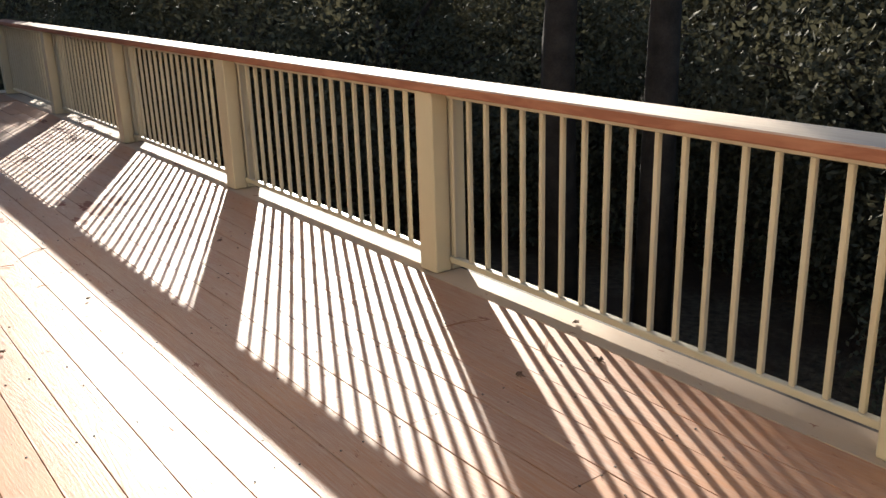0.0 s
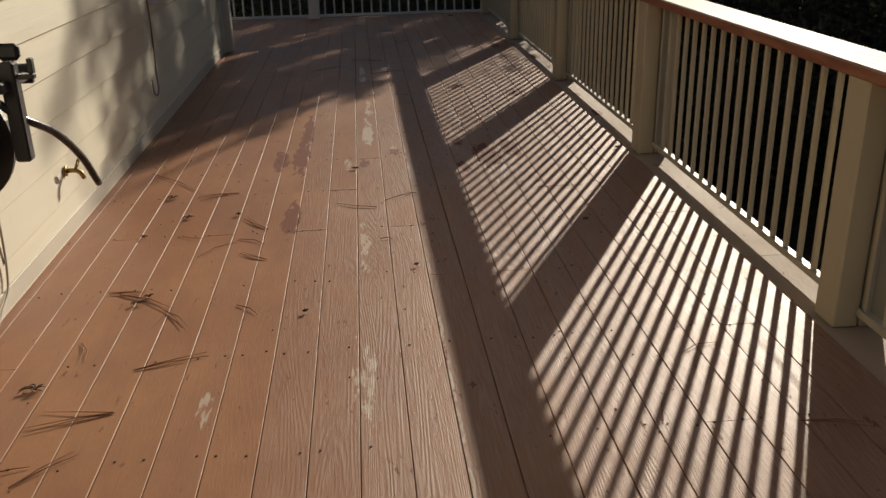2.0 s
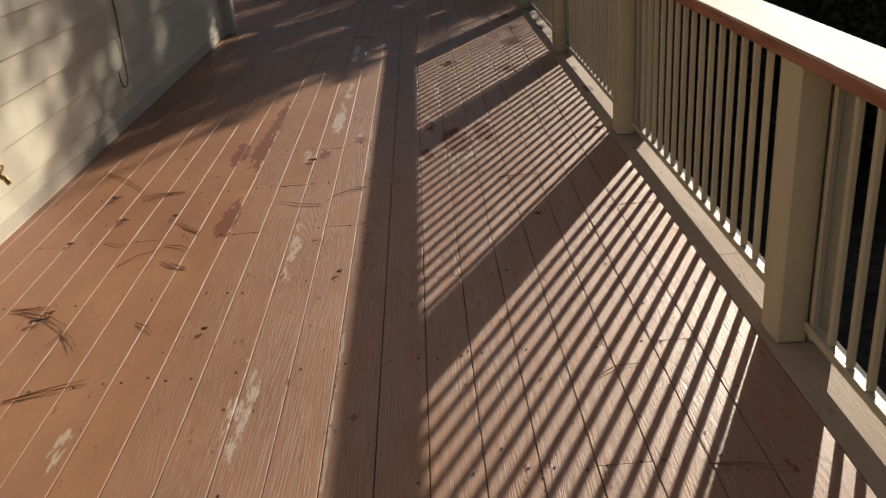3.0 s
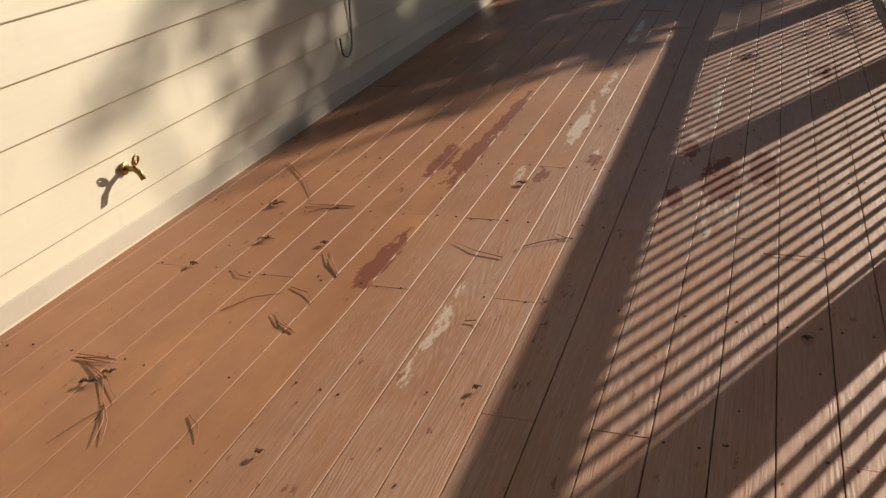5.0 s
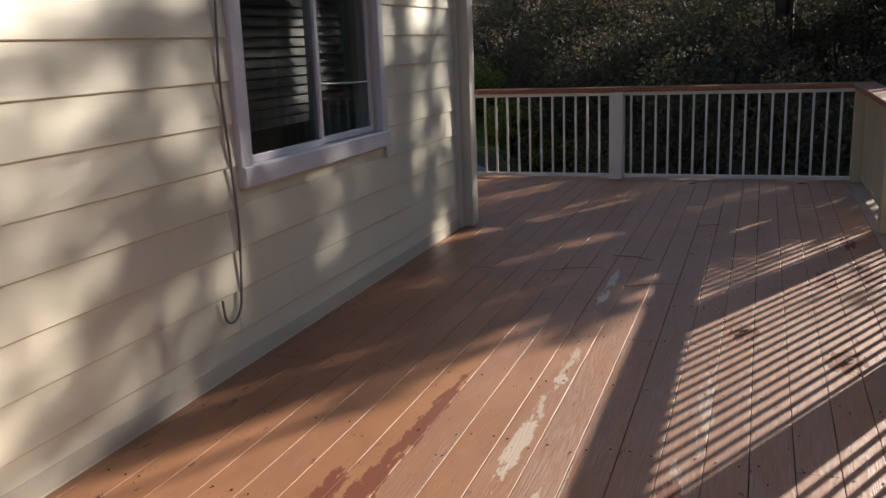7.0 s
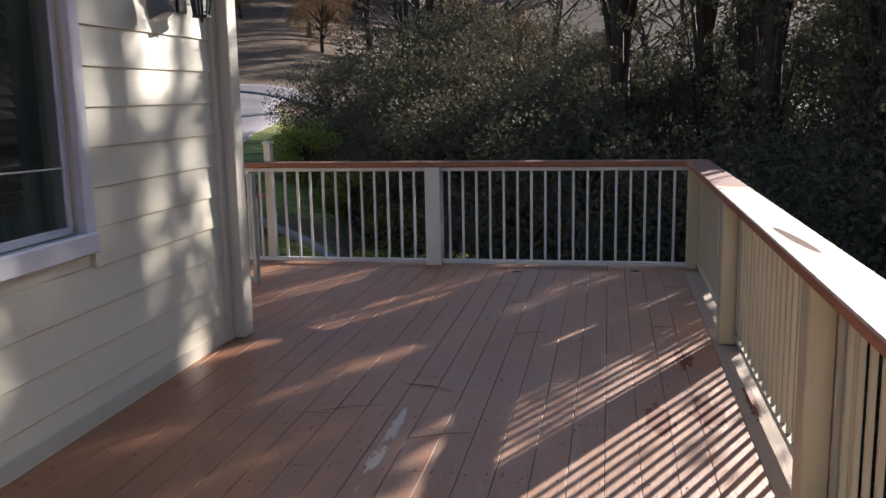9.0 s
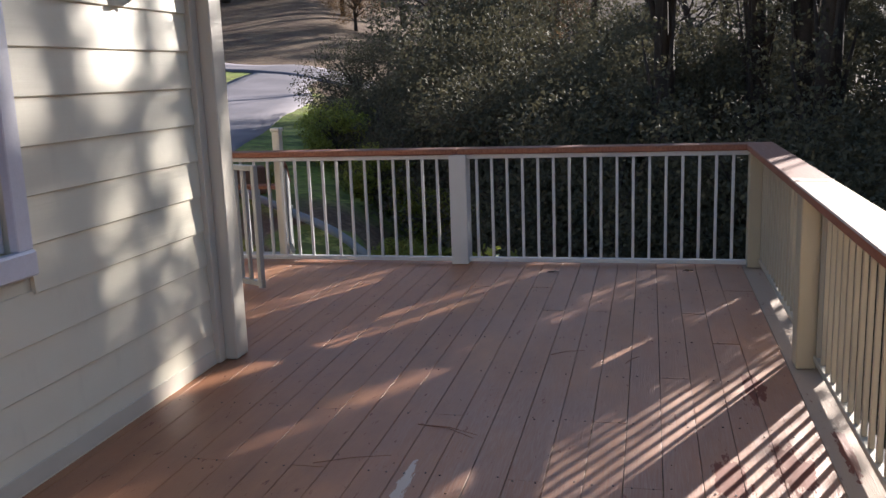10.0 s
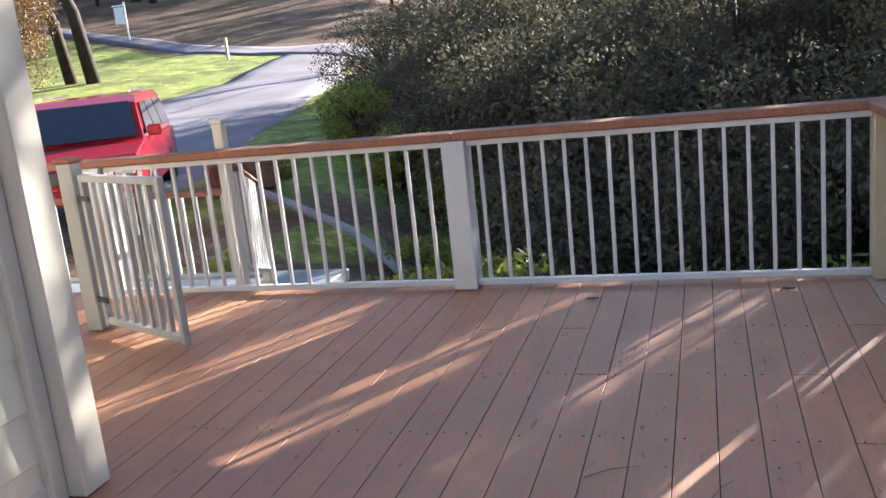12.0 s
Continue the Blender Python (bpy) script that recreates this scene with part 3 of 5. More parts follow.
# ---- railing ----
def build_post(at, label, corner=False):
    ob = thing("railing_post", at, label, "post", "posts of the deck railing")
    part("inner_post", boxmesh(0, 0.095, 0, 0.135, 0.003, 0.888, 0.006), M_POST, ob)
    part("outer_post", boxmesh(0.102, 0.19, 0.0, 0.135, 0.003, 0.888, 0.005), M_POST, ob)
    return ob


BAL = 0.0215


def build_bay(y0, y1, name="railing"):
    """Balusters and two rails between two posts; runs along y at the outer face."""
    ob = thing(name, (RAIL_X + 0.098, y0, 0), "beige painted railing panel with thin square balusters", "railing", "panels of the deck railing")
    length = y1 - y0
    part("bottom_rail", boxmesh(-0.018, 0.018, 0, length, 0.048, 0.078, 0.004), M_BAL, ob)
    part("top_rail", boxmesh(-0.018, 0.022, 0, length, 0.853, 0.888, 0.004), M_BAL, ob)
    count = round((length - 0.15) / 0.1217) + (1 if length > 0.3 else 0)
    me = mesh_of("baluster", boxmesh(-BAL / 2, BAL / 2, -BAL / 2, BAL / 2, 0.078, 0.853, 0.003), M_BAL)
    for k in range(count):
        b = part("baluster", me, None, ob)
        b.matrix_local = pose(0.002, 0.10 + 0.1217 * k, 0)
    return ob


POSTS = [3.505 + 2.335 * k for k in range(-2, 5)]
for y in POSTS:
    build_post((RAIL_X, y, 0), "beige painted square railing post standing on the deck edge")
for a, b in zip(POSTS, POSTS[1:]):
    build_bay(a + 0.135, b)
rail = thing("handrail", (RAIL_X - 0.025, -1.3, 0), "red-brown handrail board, weathered top painted sunlit pale, with a dark stain", "handrail")
for a, b in ((0, 2.6), (2.6, 7.26), (7.26, 11.93), (11.93, 14.16)):
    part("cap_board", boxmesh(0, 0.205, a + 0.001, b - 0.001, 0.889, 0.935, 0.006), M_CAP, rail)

# end railing along x
END_POSTS = [0.055, -2.42]
for x in END_POSTS:
    ob = thing("railing_post", pose(x + 0.14, END_Y, 0, 0, 0, 90), "pale square railing post in tree shade, blue skylight put into its paint", "post", "posts of the deck railing")
    part("inner_post", boxmesh(0, 0.095, 0, 0.14, 0.003, 0.888, 0.006), M_RAIL_SKYLIT, ob)
    part("outer_post", boxmesh(0.102, 0.16, 0.0, 0.14, 0.003, 0.888, 0.005), M_RAIL_SKYLIT, ob)


def end_bay(x0, x1):
    ob = thing("railing", (x0, END_Y + 0.06, 0), "pale railing panel with thin square balusters, skylight put into its paint", "railing", "panels of the deck railing")
    length = x1 - x0
    part("bottom_rail", boxmesh(0, length, -0.02, 0.02, 0.02, 0.055, 0.004), M_RAIL_SKYLIT, ob)
    part("top_rail", boxmesh(0, length, -0.02, 0.02, 0.853, 0.888, 0.004), M_RAIL_SKYLIT, ob)
    count = int((length - 0.15) / 0.1222) + 1
    me = mesh_of("baluster", boxmesh(-BAL / 2, BAL / 2, -BAL / 2, BAL / 2, 0.055, 0.853, 0.003), M_RAIL_SKYLIT)
    for k in range(count):
        part("baluster", me, None, ob).matrix_local = pose(length - 0.11 - 0.1222 * k, 0, 0)


end_bay(0.195, RAIL_X)
end_bay(-2.28, 0.055)
rail = thing("handrail", (-2.75, END_Y + 0.013, 0), "red-brown handrail board along the end of the deck, shade put into its top colour", "handrail")
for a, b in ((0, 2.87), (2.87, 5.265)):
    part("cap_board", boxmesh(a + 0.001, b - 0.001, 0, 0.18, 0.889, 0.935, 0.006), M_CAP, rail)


# ---- gate and stair landing ----
def build_gate():
    a, b = Vector((-1.90, 12.20, 0)), Vector((-1.13, 11.83, 0))
    width = (b - a).length
    ob = thing("gate", Matrix.Translation(a) @ pose(0, 0, 0, 0, 0, math.degrees(math.atan2(b.y - a.y, b.x - a.x))), "weathered white wooden gate standing open on the deck, shade put into its paint", "gate")
    bm = boxmesh(0, 0.04, -0.02, 0.02, 0.03, 0.93, 0.004)
    box(bm, width - 0.04, width, -0.02, 0.02, 0.03, 0.93, 0.004)
    box(bm, 0.04, width - 0.04, -0.02, 0.02, 0.89, 0.93, 0.004)
    box(bm, 0.04, width - 0.04, -0.02, 0.02, 0.045, 0.085, 0.004)
    part("gate_frame", bm, M_GATE, ob)
    me = mesh_of("baluster", boxmesh(-0.013, 0.013, -0.013, 0.013, 0.085, 0.89, 0.003), M_GATE)
    for k in range(7):
        part("baluster", me, None, ob).matrix_local = pose(0.04 + (width - 0.08) * (k + 1) / 8, 0, 0)
    part("hinge", boxmesh(-0.02, 0.1, -0.03, -0.021, 0.78, 0.81), M_BLACK, ob)
    part("hinge", boxmesh(-0.02, 0.1, -0.03, -0.021, 0.18, 0.21), M_BLACK, ob)
    post = thing("gate_post", (-2.03, 12.17, 0), "pale painted square gate post on the deck", "post")
    part("shaft", boxmesh(0, 0.1, 0, 0.1, 0.003, 1.0, 0.006), M_GATE, post)
    part("post_cap", boxmesh(-0.01, 0.11, -0.01, 0.11, 1.0, 1.03, 0.006), M_CAP, post)


def build_landing():
    bm = boxmesh(-4.6, -1.5, 13.12, 14.9, -0.46, -0.36, 0.01)
    box(bm, -4.5, -1.6, 13.2, 14.8, -2.6, -0.48)
    ob = tagged(part("landing", bm, M_CONCRETE), "blue-grey painted stair landing beyond the deck end", kind="structure")
    for i, (x, y, h) in enumerate(((-1.545, 13.09, 1.09), (-2.0, 14.27, 0.6), (-4.4, 14.27, 0.6))):
        p = thing("stair_post", (x, y, 0.0 if i == 0 else -0.36), "white painted stair railing post with a flat cap, sunlight put into its lighter paint", "post", "posts of the stair railing")
        z0 = -0.36 if i == 0 else 0.0
        # lighter paint than the stair balusters: sunlight on the post put into the colour
        part("shaft", boxmesh(0, 0.07, 0, 0.07, z0, h, 0.005), M_TRIM, p)
        part("post_cap", boxmesh(-0.01, 0.08, -0.01, 0.08, h, h + 0.03, 0.006), M_TRIM, p)
    for x0, y0, x1, y1, z0, z1 in ((-1.50, 13.2, -1.92, 14.27, -0.02, -0.30), (-4.31, 14.31, -2.02, 14.31, -0.36, -0.36)):
        r = thing("stair_railing", (x0, y0, 0), "white painted stair railing with square balusters", "railing", "stair railings")
        n = max(3, round(math.hypot(x1 - x0, y1 - y0) / 0.13))
        for name, h0, h1, m in (("bottom_rail", 0.1, 0.14, M_GATE), ("top_rail", 0.8, 0.85, M_CAP)):
            bm = bmesh.new()
            tube(bm, [(0, 0, z0 + (h0 + h1) / 2), (x1 - x0, y1 - y0, z1 + (h0 + h1) / 2)], 0.028, 4)
            part(name, bm, m, r)
        me = mesh_of("baluster", boxmesh(-0.013, 0.013, -0.013, 0.013, 0.13, 0.8, 0.002), M_GATE)
        for k in range(1, n):
            f = k / n
            part("baluster", me, None, r).matrix_local = pose((x1 - x0) * f, (y1 - y0) * f, z0 + (z1 - z0) * f)


build_gate()
build_landing()


# ---- hose reel on the wall ----
def build_hose_reel():
    ob = thing("hose_reel", pose(WALL_X + 0.024, 3.0, 0.13) @ Matrix.Scale(0.9, 4), "dark grey plastic wall-mounted garden hose reel with a tray on top", "hose reel")
    def plate(y):
        side = new("side_frame")
        side.parent = ob
        def bar(a, b, w, d0=0.0):
            a, b = Vector((a[0], 0, a[1])), Vector((b[0], 0, b[1]))
            d = (b - a).normalized()
            s = Vector((-d.z, 0, d.x)) * w / 2
            bm = bmesh.new()
            q = [bm.verts.new(p + Vector((0, yy, 0))) for yy in (y + d0, y + 0.022 + d0) for p in (a - s, a + s, b + s, b - s)]
            for f in ((0, 1, 2, 3), (7, 6, 5, 4), (0, 4, 5, 1), (1, 5, 6, 2), (2, 6, 7, 3), (3, 7, 4, 0)):
                bm.faces.new([q[i] for i in f])
            bmesh.ops.bevel(bm, geom=list(bm.edges), offset=0.004, segments=1, affect="EDGES")
            part("strut", bm, M_RESIN, side)
        bar((0.0, 1.065), (0.30, 1.065), 0.045)
        bar((0.02, 1.05), (0.03, 0.60), 0.06, 0.001)
        bar((0.285, 1.06), (0.36, 0.88), 0.05, 0.002)
        bar((0.03, 0.62), (0.26, 0.62), 0.05, 0.004)
        bar((0.12, 1.05), (0.06, 0.80), 0.035, 0.005)
        bar((0.14, 1.05), (0.22, 0.80), 0.045, 0.006)
        bar((0.03, 0.74), (0.24, 0.78), 0.10, 0.007)
        bar((0.04, 0.66), (0.14, 0.66), 0.12, 0.008)
    plate(0.0)
    plate(0.40)
    def flange(y):
        f = part("flange", disc(bmesh.new(), (0.275, y, 0.805), "y", 0.160, 0.212, 0.018, 40), M_RESIN, ob)
        hub = disc(bmesh.new(), (0.275, y, 0.805), "y", 0.0, 0.085, 0.022, 24)
        part("hub", hub, M_RESIN, f)
        for k in range(6):
            a = k * math.tau / 6 + 0.3
            bm = bmesh.new()
            for s in (-0.13, 0.13):
                p0 = Vector((0.275 + 0.055 * math.cos(a + s * 1.5), y + 0.009, 0.805 + 0.055 * math.sin(a + s * 1.5)))
                p1 = Vector((0.275 + 0.18 * math.cos(a + s * 0.9), y + 0.009, 0.805 + 0.18 * math.sin(a + s * 0.9)))
                tube(bm, [p0, p1], 0.02, 6)
            part("spoke", bm, M_RESIN, f)
    flange(0.03)
    flange(0.355)
    part("drum", disc(bmesh.new(), (0.275, 0.06, 0.805), "y", 0.0, 0.085, 0.29, 28), M_RESIN, ob, smooth=False)
    part("axle", disc(bmesh.new(), (0.275, -0.02, 0.805), "y", 0.0, 0.034, 0.05, 20), M_RESIN, ob)
    pts = []
    for layer, r in enumerate((0.105, 0.13, 0.155)):
        for k in range(10 * 24):
            f = k / 240
            yy = 0.07 + 0.27 * (f if layer % 2 == 0 else 1 - f)
            pts.append((0.275 + r * math.cos(k * math.tau / 24), yy, 0.805 + r * math.sin(k * math.tau / 24)))
    part("wound_hose", tube(bmesh.new(), pts, 0.0125, 6), M_HOSE, ob, "black rubber hose wound on the drum", smooth=True)
    # tray
    bm = boxmesh(0.0, 0.30, 0.022, 0.40, 1.045, 1.06, 0.003)
    box(bm, 0.0, 0.02, 0.022, 0.40, 1.06, 1.14, 0.004)
    box(bm, 0.0, 0.30, 0.39, 0.41, 1.06, 1.12, 0.004)
    tray = part("tray", bm, M_RESIN, ob)
    rib = mesh_of("rib", boxmesh(0.04, 0.25, 0.0, 0.008, 1.06, 1.068), M_RESIN)
    for k in range(12):
        part("rib", rib, None, tray).matrix_local = pose(0, 0.05 + k * 0.028, 0)
    part("tray_lip", boxmesh(0.275, 0.335, -0.005, 0.42, 1.06, 1.088, 0.008), M_RESIN, ob)
    # guide arms and hose guide
    bm = boxmesh(0.30, 0.545, 0.16, 0.18, 0.955, 1.015, 0.004)
    box(bm, 0.30, 0.565, 0.40, 0.42, 0.975, 1.035, 0.004)
    box(bm, 0.535, 0.555, 0.18, 0.40, 0.985, 1.015, 0.004)
    part("guide_arm", bm, M_RESIN, ob)
    bm = boxmesh(0.53, 0.575, 0.235, 0.28, 0.77, 1.065, 0.006)
    box(bm, 0.52, 0.585, 0.275, 0.29, 1.065, 1.115, 0.012)
    box(bm, 0.575, 0.625, 0.245, 0.27, 1.015, 1.03, 0.003)
    box(bm, 0.61, 0.625, 0.245, 0.27, 1.03, 1.075, 0.003)
    part("hose_guide", bm, M_RESIN, ob)
    # hanging loop and the two loose ends
    bm = tube(bmesh.new(), smooth_line([(0.30, 0.12, 0.95), (0.44, 0.16, 0.88), (0.47, 0.18, 0.74), (0.41, 0.18, 0.60), (0.28, 0.16, 0.535), (0.14, 0.14, 0.56), (0.07, 0.12, 0.66)]), 0.014, 8)
    tube(bm, smooth_line([(0.36, 0.2, 0.92), (0.48, 0.24, 0.96), (0.56, 0.26, 0.90), (0.60, 0.40, 0.82), (0.62, 0.55, 0.70), (0.63, 0.66, 0.57)]), 0.0125, 8)
    tube(bm, smooth_line([(0.12, 0.02, 0.75), (0.13, -0.03, 0.60), (0.14, -0.05, 0.42), (0.12, -0.12, 0.32), (0.08, -0.35, 0.27), (0.05, -0.8, 0.26), (0.04, -1.4, 0.3)]), 0.0135, 8)
    part("loose_hose", bm, M_HOSE, ob, "black rubber hose hanging in a loop", smooth=True)
    # wall bracket
    part("wall_bracket", boxmesh(0.0, 0.02, 0.0, 0.42, 0.60, 1.10, 0.004), M_RESIN, ob)
    return ob


build_hose_reel()


def build_spigot():
    ob = thing("spigot", (WALL_X + 0.022, 4.985, 0.30), "small tarnished brass garden tap on the siding", "tap")
    bm = disc(bmesh.new(), (0, 0, 0), "x", 0.0, 0.028, 0.008, 16)
    tube(bm, [(0, 0, 0), (0.05, 0, 0), (0.075, 0, -0.012), (0.09, 0, -0.045)], [0.012, 0.013, 0.014, 0.012], 10)
    tube(bm, [(0.05, 0, 0.0), (0.065, 0, 0.035)], 0.008, 8)
    part("valve_body", bm, M_BRASS, ob, smooth=True)
    bm = bmesh.new()
    tube(bm, [(0.068 + 0.022 * math.cos(a) * 0.3, 0.022 * math.sin(a), 0.04 + 0.022 * math.cos(a)) for a in np.linspace(0, math.tau, 12, endpoint=False)], 0.005, 6, True)
    tube(bm, [(0.066, -0.02, 0.04), (0.066, 0.02, 0.04)], 0.004, 6)
    part("handwheel", bm, M_BRASS, ob, smooth=True)
    ob.matrix_world = ob.matrix_world @ Matrix.Scale(0.9, 4)


build_spigot()


def wire(name, pts, radius, material, label, category="cable"):
    ob = part(name, tube(bmesh.new(), smooth_line(pts), radius, 6), material, smooth=True)
    return tagged(ob, label, category)


XS = WALL_X + 0.03
wire("cable", [(XS, 4.12, 1.9), (XS, 4.09, 1.42), (XS, 4.05, 1.17), (XS, 4.08, 0.98), (XS, 4.14, 0.5), (XS, 4.11, 0.13), (XS + 0.02, 3.95, 0.05), (-0.65, 3.75, 0.02), (-0.63, 3.52, 0.015), (-0.60, 3.38, 0.02)],
     0.005, M_CORD, "off-white cord running down the siding to the deck")
wire("cable", [(XS, 3.93, 1.9), (XS, 3.91, 1.42), (XS, 3.90, 1.25), (XS, 3.905, 1.06), (XS, 3.84, 0.7), (XS, 3.68, 0.34), (XS, 3.70, 0.2)], 0.0035, M_CABLE, "thin grey cable hanging on the siding")
wire("cable", [(XS, 3.82, 0.75), (XS, 3.86, 0.4), (XS, 3.87, 0.26), (XS, 3.885, 0.11), (XS + 0.01, 3.94, 0.045)], 0.003, M_CABLE, "thin grey cable hanging on the siding")
wire("cable", [(XS, 7.14, 2.6), (XS, 7.11, 1.94), (XS, 7.08, 1.5), (XS, 7.07, 1.29), (XS, 7.10, 0.94), (XS, 7.115, 0.65), (XS, 7.09, 0.36), (XS + 0.01, 7.05, 0.28), (XS + 0.01, 6.99, 0.245), (XS, 6.95, 0.27), (XS, 6.935, 0.36)],
     0.006, M_CABLE, "grey cable down the siding with a hooked end")
wire("cord", [(WALL_X - 0.035, 8.10, 1.262), (WALL_X - 0.035, 8.16, 1.245), (WALL_X - 0.035, 8.45, 1.232), (WALL_X - 0.035, 8.78, 1.225)], 0.004, M_WHITE, "thin white cord across the inside of the window", "cord")
wire("cord", [(-0.60, 3.35, 0.015), (-0.55, 3.29, 0.03), (-0.56, 3.18, 0.03), (-0.62, 3.11, 0.04), (-0.69, 3.01, 0.05), (-0.67, 2.93, 0.03), (-0.58, 2.94, 0.02), (-0.53, 3.03, 0.02), (-0.58, 3.11, 0.02), (-0.65, 3.17, 0.03)],
     0.005, M_CORD, "loose off-white cord coiled on the deck by the wall", "cord")
wire("cord", [(-0.58, 3.41, 0.012), (-0.53, 3.35, 0.03), (-0.55, 3.25, 0.03), (-0.62, 3.24, 0.02), (-0.66, 3.33, 0.02), (-0.60, 3.41, 0.015)],
     0.0045, M_NEEDLE, "dark brown twine looped on the deck by the wall", "cord")
wire("cord", [(-0.62, 3.17, 0.02), (-0.59, 3.01, 0.018), (-0.53, 2.81, 0.016), (-0.49, 2.51, 0.016)], 0.014, M_HOSE, "short dark pipe lying on the deck by the wall", "hose")
bm = boxmesh(-0.03, 0.03, -0.02, 0.02, 0, 0.03, 0.006)
ob = part("plug", bm, M_WHITE)
ob.matrix_world = pose(-0.615, 3.20, 0.008, 0, 0, 30)
tagged(ob, "small white plastic plug on the deck beside the cord", "plug")


# ---- wall lights ----
def build_lantern():
    ob = thing("wall_lantern", (WALL_X + 0.03, 9.90, 1.98), "black metal wall lantern with clear glass beside the corner post", "lantern")
    part("back_plate", boxmesh(-0.01, 0.012, -0.05, 0.05, 0.02, 0.26, 0.005), M_BLACK, ob)
    part("arm", tube(bmesh.new(), smooth_line([(0.0, 0, 0.2), (0.05, 0, 0.27), (0.11, 0, 0.26), (0.12, 0, 0.2)], 5), 0.007, 6), M_BLACK, ob)
    for k in range(6):
        a = k * math.tau / 6
        part("bar", tube(bmesh.new(), [(0.12 + 0.075 * math.cos(a), 0.075 * math.sin(a), 0.18), (0.12 + 0.045 * math.cos(a), 0.045 * math.sin(a), 0.0)], 0.005, 5), M_BLACK, ob)
    part("floor_ring", disc(bmesh.new(), (0.12, 0, -0.01), "z", 0.0, 0.05, 0.012, 12), M_BLACK, ob)
    part("finial", tube(bmesh.new(), [(0.12, 0, -0.01), (0.12, 0, -0.04)], [0.014, 0.004], 8), M_BLACK, ob)
    bm = disc(bmesh.new(), (0.12, 0, 0.175), "z", 0.0, 0.085, 0.012, 12)
    tube(bm, [(0.12, 0, 0.185), (0.12, 0, 0.24)], [0.07, 0.015], 12)
    part("lantern_roof", bm, M_BLACK, ob)
    part("glass", tube(bmesh.new(), [(0.12, 0, 0.004), (0.12, 0, 0.174)], [0.042, 0.068], 12), M_GLASS, ob)


def build_flood():
    ob = thing("flood_light", (WALL_X + 0.024, 9.46, 1.95), "round grey outdoor flood lamp tilted down on the siding", "lamp")
    part("base", disc(bmesh.new(), (0, 0, 0.16), "x", 0.0, 0.055, 0.025, 20), M_TRIM, ob)
    part("neck", tube(bmesh.new(), [(0.02, 0, 0.16), (0.05, 0.01, 0.12)], 0.013, 8), M_TRIM, ob)
    part("shade", tube(bmesh.new(), [(0.05, 0, 0.14), (0.06, 0.01, 0.11), (0.085, 0.02, 0.06), (0.105, 0.025, 0.0)], [0.02, 0.035, 0.06, 0.068], 18), M_CONCRETE, ob, smooth=True)
    part("lens", tube(bmesh.new(), [(0.106, 0.0253, -0.003), (0.11, 0.026, -0.012)], [0.06, 0.045], 18), M_LAMPLENS, ob)


build_lantern()
build_flood()


# ---- litter on the deck ----
def needle(at, length, turn, bend=0.1, twin=True, label="dry brown pine needle bundle lying on the deck"):
    bm = bmesh.new()
    for s in ((-1, 1) if twin else (1,)):
        tube(bm, [(0, 0, 0.004), (length * 0.5, s * 0.006 + bend * length * 0.4, 0.007), (length, s * length * 0.06, 0.004)], [0.0019, 0.0017, 0.0008], 4)
    ob = part("pine_needle", bm, M_NEEDLE)
    ob.matrix_world = pose(at[0], at[1], 0, 0, 0, turn)
    return tagged(ob, label, "pine needle", "pine needles on the deck")


def curled(at, size, turn, name="dry_leaf"):
    rng = random.Random(int(at[0] * 1000 + at[1] * 77))
    bm = bmesh.new()
    for k in range(9):
        a0, far = rng.uniform(0, 6.28), rng.uniform(0.5, 1.1)
        pts = [(math.cos(a0 + 0.9 * f) * size * f * far, math.sin(a0 + 0.9 * f) * size * f * far * 0.7, 0.004 + 0.009 * math.sin(f * 3.0)) for f in (0, 0.4, 0.7, 1)]
        tube(bm, pts, [0.0025, 0.0032, 0.0022, 0.0008], 5)
    ob = part(name, bm, M_LEAF_DRY)
    ob.matrix_world = pose(at[0], at[1], 0.002, 0, 0, turn)
    return tagged(ob, "curled dry brown leaf cluster on the deck boards", "leaf", "dry leaves on the deck")


